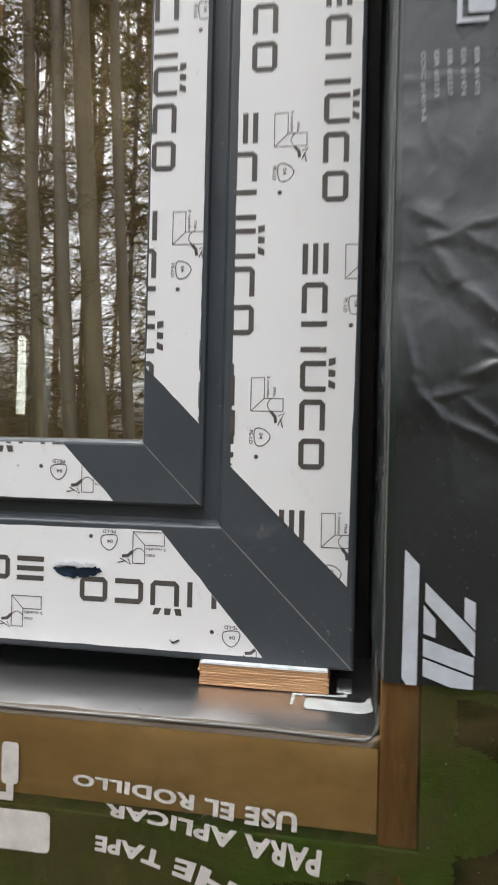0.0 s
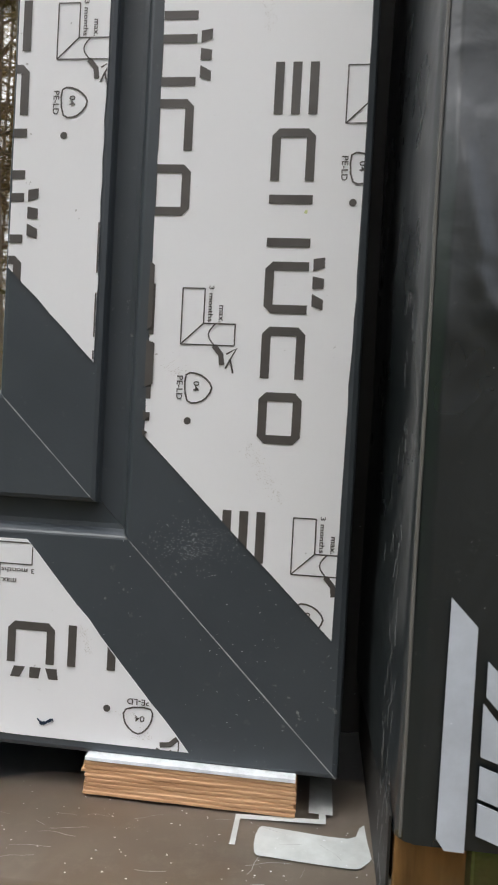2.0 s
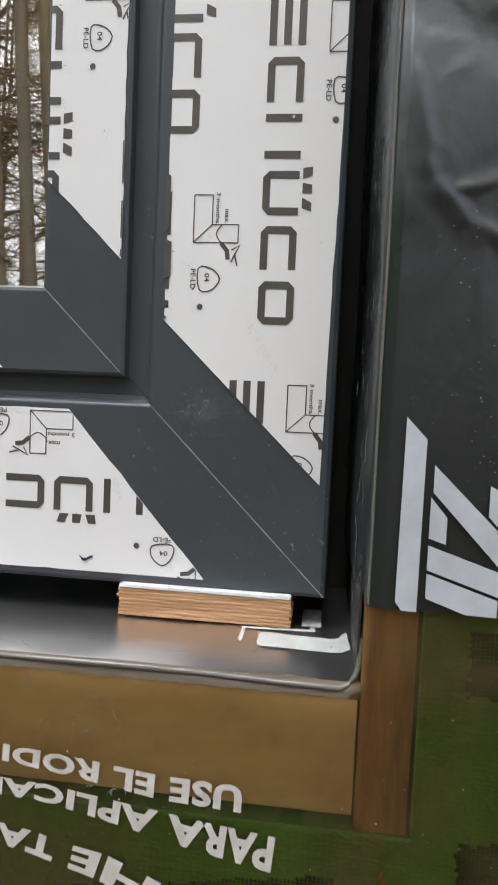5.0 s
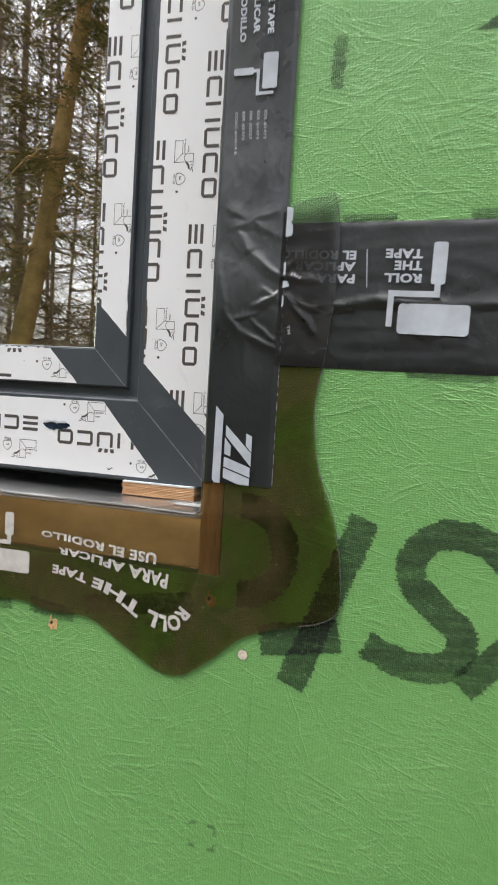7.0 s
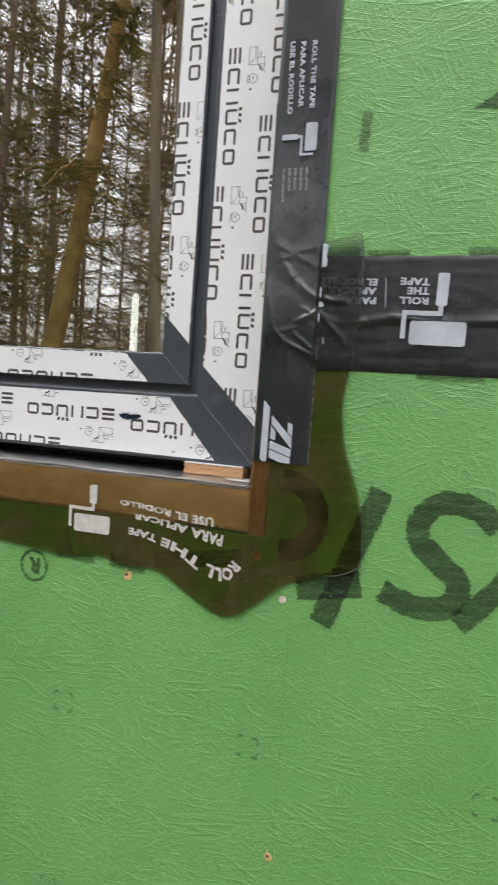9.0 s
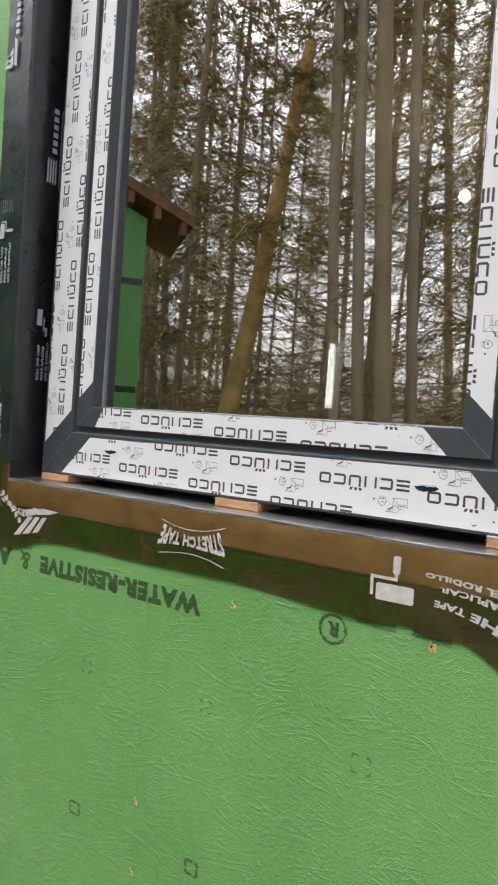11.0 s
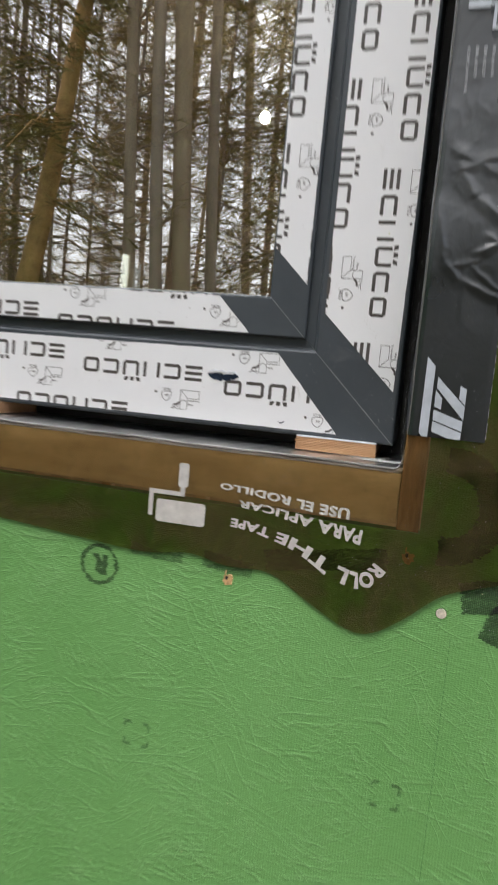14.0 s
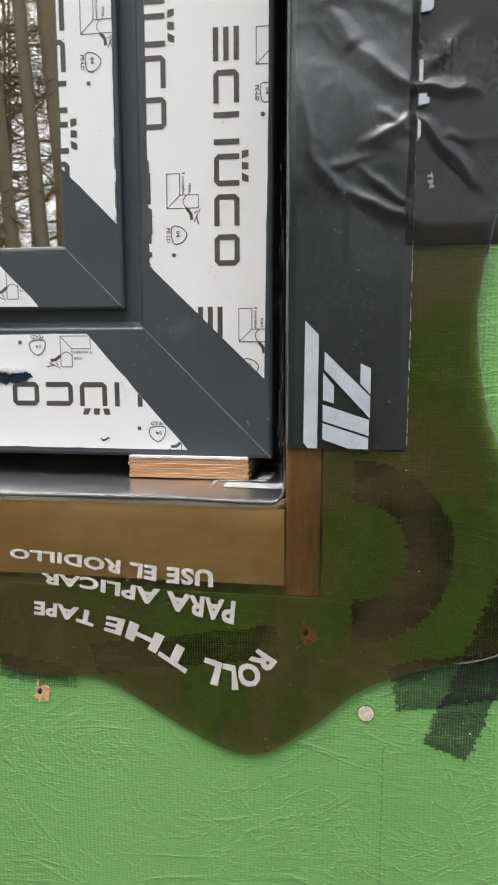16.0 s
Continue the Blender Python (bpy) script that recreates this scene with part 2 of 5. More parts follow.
def glass_material():
    """Coated insulating glass: part mirror, part clear."""
    m = bpy.data.materials.new("coated_glass")
    m.use_nodes = True
    nt = m.node_tree
    nt.nodes.remove(nt.nodes["Principled BSDF"])
    gl = nt.nodes.new("ShaderNodeBsdfGlossy")
    gl.inputs["Roughness"].default_value = 0.012
    gl.inputs["Color"].default_value = (0.97, 0.96, 0.92, 1)
    tr = nt.nodes.new("ShaderNodeBsdfTransparent")
    tr.inputs["Color"].default_value = (0.85, 0.87, 0.82, 1)
    fr = nt.nodes.new("ShaderNodeFresnel")
    fr.inputs["IOR"].default_value = 1.5
    k = math_node(nt, "ADD", math_node(nt, "MULTIPLY", fr.outputs[0], 1.5), GLASS, True)
    mx = nt.nodes.new("ShaderNodeMixShader")
    nt.links.new(k, mx.inputs[0])
    nt.links.new(tr.outputs[0], mx.inputs[1])
    nt.links.new(gl.outputs[0], mx.inputs[2])
    v = place(nt)
    bp = node(nt, "ShaderNodeBump", Strength=0.012, Distance=0.004)
    waves = noise_tex(nt, place(nt, (1, 1, 0.35)), 85.0, 1, 0.4)
    nt.links.new(math_node(nt, "ADD", noise_tex(nt, v, 9.0, 1, 0.4), math_node(nt, "MULTIPLY", waves, 0.06)), bp.inputs["Height"])
    nt.links.new(bp.outputs[0], gl.inputs["Normal"])
    nt.links.new(mx.outputs[0], nt.nodes["Material Output"].inputs["Surface"])
    return m


def plain(name, base, rough=0.6, metal=0.0, vary=0.25, scale=40.0):
    m, nt, b = mat(name, base, rough, metal)
    n = noise_tex(nt, place(nt), scale, 5, 0.65)
    nt.links.new(ramp(nt, n, [(0.3, tuple(c * (1 - vary) for c in base)), (0.7, tuple(min(1, c * (1 + vary)) for c in base))]), b.inputs["Base Color"])
    return m


M_GREEN = sheathing_material()
M_INK = ink_material("worn_black_ink", 0.82)
M_INK_THIN = ink_material("thin_black_ink", 0.72)
M_STAMP = ink_material("stamp_ink", 0.92, 0.60)
M_FAINT = ink_material("faint_ink", 0.86, 0.46)
M_TAPE = tape_material()
# the wall film's brown tint and haze also hold some painted forest sheen
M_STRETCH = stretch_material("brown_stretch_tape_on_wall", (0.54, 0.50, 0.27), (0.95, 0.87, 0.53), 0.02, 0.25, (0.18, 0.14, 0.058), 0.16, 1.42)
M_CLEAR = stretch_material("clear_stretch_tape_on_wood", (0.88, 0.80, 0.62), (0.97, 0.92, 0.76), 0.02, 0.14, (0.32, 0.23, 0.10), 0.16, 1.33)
M_PAN = stretch_material("dusty_stretch_tape_on_sill", (0.45, 0.38, 0.29), (0.58, 0.50, 0.40), 0.55, 0.82, (0.168, 0.145, 0.118), 0.30, 1.13)
# the ear's grey haze colour stands in for part of its sheen
M_EAR = stretch_material("stretch_tape_on_black_tape", (0.50, 0.52, 0.52), (0.74, 0.75, 0.74), 0.05, 0.16, (0.12, 0.127, 0.132), 0.20, 1.70)
M_FILM = film_material()
M_FRAME = anthracite_material()
M_FILM_PRINT = plain("dark_grey_film_print", (0.085, 0.078, 0.072), 0.4, 0, 0.2, 60)
M_PRINT = plain("pale_grey_tape_print", (0.50, 0.54, 0.59), 0.4, 0, 0.16, 45)
M_PRINT_DIM = plain("dim_grey_tape_print", (0.36, 0.37, 0.38), 0.45, 0, 0.2, 120)
M_PRINT_WARM = plain("white_stretch_print", (0.60, 0.58, 0.54), 0.5, 0, 0.15, 120)
M_PRINT_COOL = plain("pale_cool_sill_print", (0.50, 0.53, 0.52), 0.45, 0, 0.18, 90)
M_EDGE = plain("pale_edge", (0.4, 0.41, 0.42), 0.4, 0, 0.3, 200)
M_BOARD = wood_material("sill_board_pine", (0.50, 0.30, 0.11), (0.95, 0.74, 0.42), (0.20, 1, 1.0), 13)
M_END = wood_material("buck_plywood", (0.13, 0.055, 0.02), (0.60, 0.34, 0.14), (2.2, 1, 0.30), 34)
M_WEDGE = wood_material("shim_fir", (0.50, 0.27, 0.13), (0.66, 0.41, 0.22), (0.15, 1, 2.0), 60)
M_GLASS = glass_material()
M_BARK = bark_material()
M_BARK_ORANGE = plain("orange_brown_bark", (0.50, 0.31, 0.125), 0.9, 0, 0.45, 5)
M_NEEDLE = leaf_material("needles", (0.15, 0.135, 0.045), (0.40, 0.335, 0.13))
M_DRY = leaf_material("dry_twigs", (0.19, 0.145, 0.055), (0.38, 0.285, 0.115))
M_LIP, _nt, _b = mat("clear_tape_lip", (0.22, 0.215, 0.20), 0.10)
_b.inputs["Transmission Weight"].default_value = 0.35
M_WHITE = plain("white_gloss_paint", (0.86, 0.86, 0.85), 0.25, 0, 0.06, 30)
M_GASKET = plain("grey_gasket", (0.30, 0.31, 0.32), 0.5)
M_BLACK = plain("black_rubber", (0.022, 0.021, 0.019), 0.6)
M_ROOM = plain("room_boards", (0.58, 0.44, 0.26), 0.8, 0, 0.4, 3)
M_GROUND = plain("forest_floor", (0.10, 0.08, 0.05), 0.95, 0, 0.5, 1.5)
M_POST = wood_material("pale_timber", (0.50, 0.34, 0.14), (0.72, 0.54, 0.26), (1, 1, 0.1), 20)
M_STEEL = plain("pale_fastener", (0.62, 0.56, 0.46), 0.6, 0.0, 0.3, 400)
M_SPLIT = plain("split_wood_fibre", (0.60, 0.38, 0.18), 0.8, 0, 0.5, 300)
M_TORN = plain("torn_dark_foil", (0.02, 0.035, 0.065), 0.35, 0.3, 0.5, 200)
M_LINT = plain("bent_film_edge", (0.75, 0.78, 0.82), 0.3, 0, 0.2, 200)
M_ROOF = plain("weathered_fascia", (0.25, 0.115, 0.05), 0.7, 0, 0.4, 6)


# ---- mesh helpers ----
def part(name, bm, material, parent=None, label="", smooth=False):
    me = bpy.data.meshes.new(name)
    bm.to_mesh(me)
    bm.free()
    if smooth:
        me.polygons.foreach_set("use_smooth", [True] * len(me.polygons))
    me.materials.append(material)
    ob = new(name, me)
    if parent is not None:
        ob.parent = parent
    if label:
        ob["label"] = label
    return ob


def raw(name, verts, faces, material, parent=None, label=""):
    me = bpy.data.meshes.new(name)
    me.from_pydata(verts, [], faces)
    me.update()
    me.materials.append(material)
    ob = new(name, me)
    if parent is not None:
        ob.parent = parent
    if label:
        ob["label"] = label
    return ob


def box(bm, lo, hi, bevel=0.0):
    r = bmesh.ops.create_cube(bm, size=1)
    for v in r["verts"]:
        v.co = Vector([(a + b) / 2 + c * (b - a) for a, b, c in zip(lo, hi, v.co)])
    if bevel:
        edges = list({e for v in r["verts"] for e in v.link_edges})
        bmesh.ops.bevel(bm, geom=edges, offset=bevel, segments=2, affect="EDGES", profile=0.7)
    return bm


def slab(polys, y0, thick):
    """Flat outlines in the wall's plane (x, z), given thickness towards the viewer."""
    bm = bmesh.new()
    for poly in polys:
        front = [bm.verts.new((x, y0 - thick, z)) for x, z in poly]
        back = [bm.verts.new((x, y0, z)) for x, z in poly]
        f = bm.faces.new(front)
        n = len(front)
        for i in range(n):
            bm.faces.new((front[(i + 1) % n], front[i], back[i], back[(i + 1) % n]))
    bmesh.ops.recalc_face_normals(bm, faces=bm.faces)
    return bm


def ribbon(points, width, closed=False, wobble=0.0):
    """Quads along a line in the plane."""
    quads, out = [], []
    pts = [Vector(p) for p in points]
    n = len(pts)
    for i, p in enumerate(pts):
        a, b = pts[max(i - 1, 0)], pts[min(i + 1, n - 1)]
        if closed:
            a, b = pts[i - 1], pts[(i + 1) % n]
        d = (b - a).normalized()
        nrm = Vector((-d.y, d.x))
        w = width / 2 * (1 + random.uniform(-wobble, wobble))
        out.append((p + nrm * w, p - nrm * w))
    for i in range(n if closed else n - 1):
        (a, b), (c, d) = out[i], out[(i + 1) % n]
        quads.append([tuple(b), tuple(d), tuple(c), tuple(a)])
    return quads


def smooth_line(points, closed=False, steps=6):
    """Catmull-Rom through points."""
    n, out = len(points), []
    for i in range(n if closed else n - 1):
        p = [Vector(points[(i + k) % n] if closed else points[min(max(i + k, 0), n - 1)]) for k in (-1, 0, 1, 2)]
        for s in range(steps):
            t = s / steps
            out.append(tuple(0.5 * ((2 * p[1]) + (p[2] - p[0]) * t + (2 * p[0] - 5 * p[1] + 4 * p[2] - p[3]) * t * t + (3 * p[1] - p[0] - 3 * p[2] + p[3]) * t ** 3)))
    if not closed:
        out.append(tuple(points[-1]))
    return out


def round_rect(x0, z0, x1, z1, r, k=4):
    pts = []
    for cx, cz, a0 in ((x1 - r, z1 - r, 0), (x0 + r, z1 - r, 90), (x0 + r, z0 + r, 180), (x1 - r, z0 + r, 270)):
        for i in range(k + 1):
            a = radians(a0 + 90 * i / k)
            pts.append((cx + r * math.cos(a), cz + r * math.sin(a)))
    return pts


def glyphs(body, bold=0.042):
    """Triangles of a word in the built-in font, scaled to a unit box."""
    cu = bpy.data.curves.new("word", "FONT")
    cu.body, cu.resolution_u, cu.offset = body, 3, bold
    cu.space_character = 1.0 + 1.6 * bold
    ob = bpy.data.objects.new("word", cu)
    scene.collection.objects.link(ob)
    me = ob.to_mesh()
    me.calc_loop_triangles()
    co = [v.co.copy() for v in me.vertices]
    tris = [tuple(t.vertices) for t in me.loop_triangles]
    ob.to_mesh_clear()
    bpy.data.objects.remove(ob)
    xs, ys = [c.x for c in co], [c.y for c in co]
    x0, x1, y0, y1 = min(xs), max(xs), min(ys), max(ys)
    return [((c.x - x0) / (x1 - x0), (c.y - y0) / (y1 - y0)) for c in co], tris


def word(name, body, start, angle, length, height, y, material, parent, bend=None):
    """A word printed in the wall's plane: starts at (x, z), runs at an angle in degrees."""
    pts, tris = glyphs(body)
    d = Vector((math.cos(radians(angle)), math.sin(radians(angle))))
    up = Vector((-d.y, d.x))
    verts = []
    for u, w in pts:
        if bend:
            x, z = bend(u, w)
        else:
            x, z = Vector(start) + d * (u * length) + up * (w * height)
        verts.append((x, y, z))
    return raw(name, verts, tris, material, parent)


def bent(rows, mid=0.0):
    """Maps (0..1 along, 0..1 up) to a bent line: rows of x, z, letter height and, where given, the share along. mid: 0.5 where the line runs through the letters' middle."""
    n = len(rows)
    at = [r[3] if len(r) > 3 else k / (n - 1) for k, r in enumerate(rows)]
    def dirn(q):
        p0, p1 = rows[max(q - 1, 0)], rows[min(q + 1, n - 1)]
        return Vector((p1[0] - p0[0], p1[1] - p0[1])).normalized()
    def f(u, w):
        i = max([k for k in range(n - 1) if at[k] <= u] or [0])
        t = (u - at[i]) / (at[i + 1] - at[i])
        x, z, h = (rows[i][j] + (rows[i + 1][j] - rows[i][j]) * t for j in range(3))
        d = (dirn(i) * (1 - t) + dirn(i + 1) * t).normalized()
        return x - d.y * h * (w - mid), z + d.x * h * (w - mid)
    return f


def clip(poly, region):
    """Convex clip of a polygon by a counter-clockwise region."""
    out = list(poly)
    n = len(region)
    for i in range(n):
        a, b = region[i], region[(i + 1) % n]
        src, out = out, []
        for j, q in enumerate(src):
            p = src[j - 1]
            sp = (b[0] - a[0]) * (p[1] - a[1]) - (b[1] - a[1]) * (p[0] - a[0])
            sq = (b[0] - a[0]) * (q[1] - a[1]) - (b[1] - a[1]) * (q[0] - a[0])
            if (sp >= 0) != (sq >= 0):
                t = sp / (sp - sq)
                out.append((p[0] + (q[0] - p[0]) * t, p[1] + (q[1] - p[1]) * t))
            if sq >= 0:
                out.append(q)
        if len(out) < 3:
            return []
    return out


def tube(bm, pts, radii, sides=8):
    rings = []
    for i, (p, r) in enumerate(zip(pts, radii)):
        a, b = pts[max(i - 1, 0)], pts[min(i + 1, len(pts) - 1)]
        d = (b - a).normalized()
        u = d.orthogonal().normalized()
        w = d.cross(u)
        rings.append([bm.verts.new(p + (u * math.cos(2 * math.pi * k / sides) + w * math.sin(2 * math.pi * k / sides)) * r) for k in range(sides)])
    for a, b in zip(rings, rings[1:]):
        for k in range(sides):
            bm.faces.new((a[k], a[(k + 1) % sides], b[(k + 1) % sides], b[k]))
    return rings


def empty(name, loc=(0, 0, 0)):
    ob = new(name)
    ob.location = loc
    ob.empty_display_size = 0.05
    return ob


# ---- sizes ----
YF = 0.043                        # the window frame's face behind the wall's face
XR, XL, ZB, ZT = 0.0020, -0.7645, -0.0010, 1.25
RX, LX = 0.0130, -0.789           # reveals
SILL = -0.0125
GROUND = -1.25

# ---- wall: two green sheathing sheets meeting at a taped joint ----
wall = empty("wall_south")
tagged(wall, "exterior wall sheathed in green coated boards", "wall", kind="structure")
ox0, ox1, oz0, oz1 = LX - 0.014, RX + 0.0165, -0.0570, ZT + 0.03
JOINT = 0.150


def sheet(name, outline, y0=0.0, thick=0.012):
    bm = slab([outline], y0 + thick, thick)
    bmesh.ops.triangulate(bm, faces=[f for f in bm.faces if len(f.verts) > 4])
    return part(name, bm, M_GREEN, wall)


sheet("sheathing_panel", [(-5, GROUND), (5, GROUND), (5, JOINT - 0.001), (ox1, JOINT - 0.001), (ox1, oz0), (ox0, oz0), (ox0, JOINT - 0.001), (-5, JOINT - 0.001)])
sheet("sheathing_panel", [(-5, JOINT + 0.001), (ox0, JOINT + 0.001), (ox0, oz1), (ox1, oz1), (ox1, JOINT + 0.001), (5, JOINT + 0.001), (5, 2.4), (-5, 2.4)])
bm = bmesh.new()
for lo, hi in (((-5, 0.0125, GROUND), (ox0 - 0.001, 0.15, 2.4)), ((ox1 + 0.001, 0.0125, GROUND), (5, 0.15, 2.4)),
               ((ox0, 0.0125, GROUND), (ox1, 0.15, oz0 - 0.045)), ((ox0, 0.0125, oz1 + 0.02), (ox1, 0.15, 2.4))):
    box(bm, lo, hi)
part("wall_studs_core", bm, M_ROOM, wall)

# ---- rough opening lining ----
lining = empty("opening_lining")
tagged(lining, "plywood lining boards round the window opening", "window lining", kind="structure")
part("sill_board", box(bmesh.new(), (LX, 0.0005, -0.0525), (RX - 0.0005, 0.149, SILL - 0.0012), 0.0008), M_BOARD, lining, "pine sill board under clear tape")
part("side_board", box(bmesh.new(), (RX, 0.0002, oz0 + 0.0005), (ox1 - 0.001, 0.149, oz1), 0.0006), M_END, lining, "plywood edge of the side lining")
part("side_board", box(bmesh.new(), (ox0 + 0.001, 0.0002, oz0 + 0.0005), (LX, 0.149, oz1), 0.0006), M_END, lining)
part("head_board", box(bmesh.new(), (LX, 0.0005, ZT + 0.013), (RX, 0.149, oz1 - 0.001), 0.0006), M_END, lining)

# dark strips added so the bright room can't show through the gap
for lo, hi in (((XR - 0.004, 0.1005, SILL), (RX - 0.0002, 0.110, ZT + 0.013)), ((LX + 0.0002, 0.1005, SILL), (XL + 0.004, 0.110, ZT + 0.013)), ((XL + 0.0041, 0.1010, SILL - 0.0005), (XR - 0.0041, 0.1095, 0.004)), ((XL + 0.0041, 0.1010, ZT - 0.004), (XR - 0.0041, 0.1095, ZT + 0.0125))):
    part("gap_filler", box(bmesh.new(), lo, hi), M_BLACK, lining, "dark strip added behind the frame to close its gap")

# ---- window ----
window = empty("window_1")
tagged(window, "anthracite window with printed white protective film still on", "window", kind="structure")
FRAME_PROFILE = [(0.0, 0.100), (0.0, 0.0455), (0.0006, 0.0437), (0.002, 0.0430), (0.0658, 0.0430), (0.0664, 0.0432),
                 (0.0669, 0.0436), (0.0673, 0.0442), (0.0678, 0.0450), (0.0681, 0.0458), (0.0685, 0.0468), (0.0700, 0.0472), (0.0770, 0.0472), (0.0770, 0.100)]
SASH_PROFILE = [(0.0765, 0.0471), (0.0765, 0.0440), (0.0769, 0.0428), (0.0780, 0.0422), (0.1066, 0.0422), (0.1078, 0.0426),
                (0.1086, 0.0440), (0.1090, 0.0640), (0.1090, 0.0900), (0.0780, 0.0900)]


def member(name, profile, side, parent, gap=0.00012):
    """One mitred length of a frame. The profile gives distance from the outer edge, and depth."""
    bm = bmesh.new()
    ends = []
    for e in (0, 1):
        ring = []
        for d, y in profile:
            if side == "right":
                p = (XR - d, y, (ZB + d + gap) if e == 0 else (ZT - d - gap))
            elif side == "left":
                p = (XL + d, y, (ZB + d + gap) if e == 0 else (ZT - d - gap))
            elif side == "bottom":
                p = ((XL + d + gap) if e == 0 else (XR - d - gap), y, ZB + d)
            else:
                p = ((XL + d + gap) if e == 0 else (XR - d - gap), y, ZT - d)
            ring.append(bm.verts.new(p))
        ends.append(ring)
    n = len(profile)
    for i in range(n):
        j = (i + 1) % n
        bm.faces.new((ends[0][i], ends[0][j], ends[1][j], ends[1][i]))
    for ring in ends:
        bm.faces.new(ring)
    bmesh.ops.recalc_face_normals(bm, faces=bm.faces)
    return part(name, bm, M_FRAME, parent)


frames, sashes = {}, {}
for side in ("right", "left", "bottom", "top"):
    kind = "stile" if side in ("right", "left") else "rail"
    frames[side] = member("frame_" + kind, FRAME_PROFILE, side, window)
    sashes[side] = member("sash_" + kind, SASH_PROFILE, side, window)
# pale weld lines on the mitres
for d0, d1, y in ((0.0008, 0.0655, 0.0430), (0.0782, 0.1064, 0.0422)):
    for sx, x in ((1, XL), (-1, XR)):
        q = ribbon([(x + sx * (d0 + (d1 - d0) * k / 12), ZB + d0 + (d1 - d0) * k / 12) for k in range(13)], 0.00022, wobble=0.5)
        part("weld_line", slab(q, y, 0.00008), M_EDGE, window, "thin pale mitre line")
g0 = 0.1086
pane = part("glass_pane", box(bmesh.new(), (XL + g0, 0.0640, ZB + g0), (XR - g0, 0.0660, ZT - g0)), M_GLASS, window, "reflecting insulated glass pane")
pane.visible_shadow = False
for lo, hi in (((XL + g0 + 0.0012, 0.0600, ZB + g0 - 0.0004), (XR - g0 - 0.0012, 0.0639, ZB + g0 + 0.0011)), ((XR - g0 - 0.0011, 0.0600, ZB + g0), (XR - g0 + 0.0004, 0.0639, ZT - g0)),
               ((XL + g0 - 0.0004, 0.0600, ZB + g0), (XL + g0 + 0.0011, 0.0639, ZT - g0))):
    part("glazing_gasket", box(bmesh.new(), lo, hi, 0.0004), M_GASKET, window, "thin grey glazing gasket")

# ---- protective film with its repeating print ----
PE, PE_T = glyphs("PE-LD", 0.015)
MO, MO_T = glyphs("3 months", 0.015)
MX, MX_T = glyphs("max.", 0.015)
NO, NO_T = glyphs("04", 0.015)


def mark_shapes():
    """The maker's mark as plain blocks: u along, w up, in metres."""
    h, L, s = 0.0126, 0.0150, 0.0026
    shapes = []
    def flat(u0, w0, u1, w1):
        shapes.append([(u0, w0), (u1, w0), (u1, w1), (u0, w1)])
    for k in range(6):
        u = k * 0.0190
        if k == 3:
            u += 0.0002
        sides = ("tmb", "tlb", "lr", "lbr", "tlb", "tlbr")[k]
        ua, ub = (u + s if "l" in sides else u), (u + L - s if "r" in sides else u + L)
        c, ct, cb = 0.0021, ("t" in sides), ("b" in sides)
        if "l" in sides:
            shapes.append([(u + c * cb, 0), (u + s, 0), (u + s, h), (u + c * ct, h), (u, h - c * ct), (u, c * cb)])
        if "r" in sides:
            e = u + L
            shapes.append([(e - s, 0), (e - c * cb, 0), (e, c * cb), (e, h - c * ct), (e - c * ct, h), (e - s, h)])
        if "t" in sides:
            flat(ua, h - s, ub, h)
        if "b" in sides:
            flat(ua, 0, ub, s)
        if "m" in sides:
            flat(ua, (h - s) / 2, ub, (h + s) / 2)
    for k in range(3):
        u = 0.0562 + k * 0.0050
        shapes.append([(u, h + 0.0012), (u + 0.0036, h + 0.0012), (u + 0.0036 + (k - 1) * 0.0011, h + 0.0045), (u + (k - 1) * 0.0011 + 0.0006, h + 0.0045)])
    return shapes


def picto_shapes():
    """Peeling sign: a pane with a lifted corner, a ring arrow and a dot."""
    s, t = [], 0.0004
    def line(a, b):
        s.extend(ribbon([a, b], t))
    line((0, 0), (0.0165, 0)); line((0, 0), (0, 0.0066)); line((0.0165, 0), (0.0165, 0.0160)); line((0, 0.0066), (0.0102, 0.0066))
    line((0.0165, 0), (0.0102, 0.0066)); line((0.0102, 0.0066), (0.0102, 0.0160)); line((0.0102, 0.0160), (0.0165, 0.0160))
    arc = [(0.0102 + 0.0064 * k / 6, 0.0102 - 0.002 * math.sin(math.pi * k / 6)) for k in range(7)]
    s.extend(ribbon(arc, t))
    s.extend(ribbon([(0.0166, 0.0100), (0.0192, 0.0122), (0.0222, 0.0126)], 0.0016))
    s.extend(ribbon([(0.0190, 0.0138), (0.0172, 0.0168), (0.0205, 0.0150), (0.0245, 0.0160)], t * 1.4))
    s.extend(ribbon([(0.0205, 0.0150), (0.0232, 0.0137)], t * 1.4))
    tri = [(0.0255, 0.0022), (0.0255, 0.0068), (0.0290, 0.0100), (0.0330, 0.0072), (0.0330, 0.0028)]
    s.extend(ribbon(smooth_line(tri, True, 3), 0.0005, True))
    s.append([(0.0390 + 0.0011 * math.cos(a), 0.0032 + 0.0011 * math.sin(a)) for a in [k * math.pi / 5 for k in range(10)]])
    return s


MARK, PICTO = mark_shapes(), picto_shapes()
A_STEP, B_STEP = Vector((0.130, -0.0088)), Vector((0.0655, 0.036))


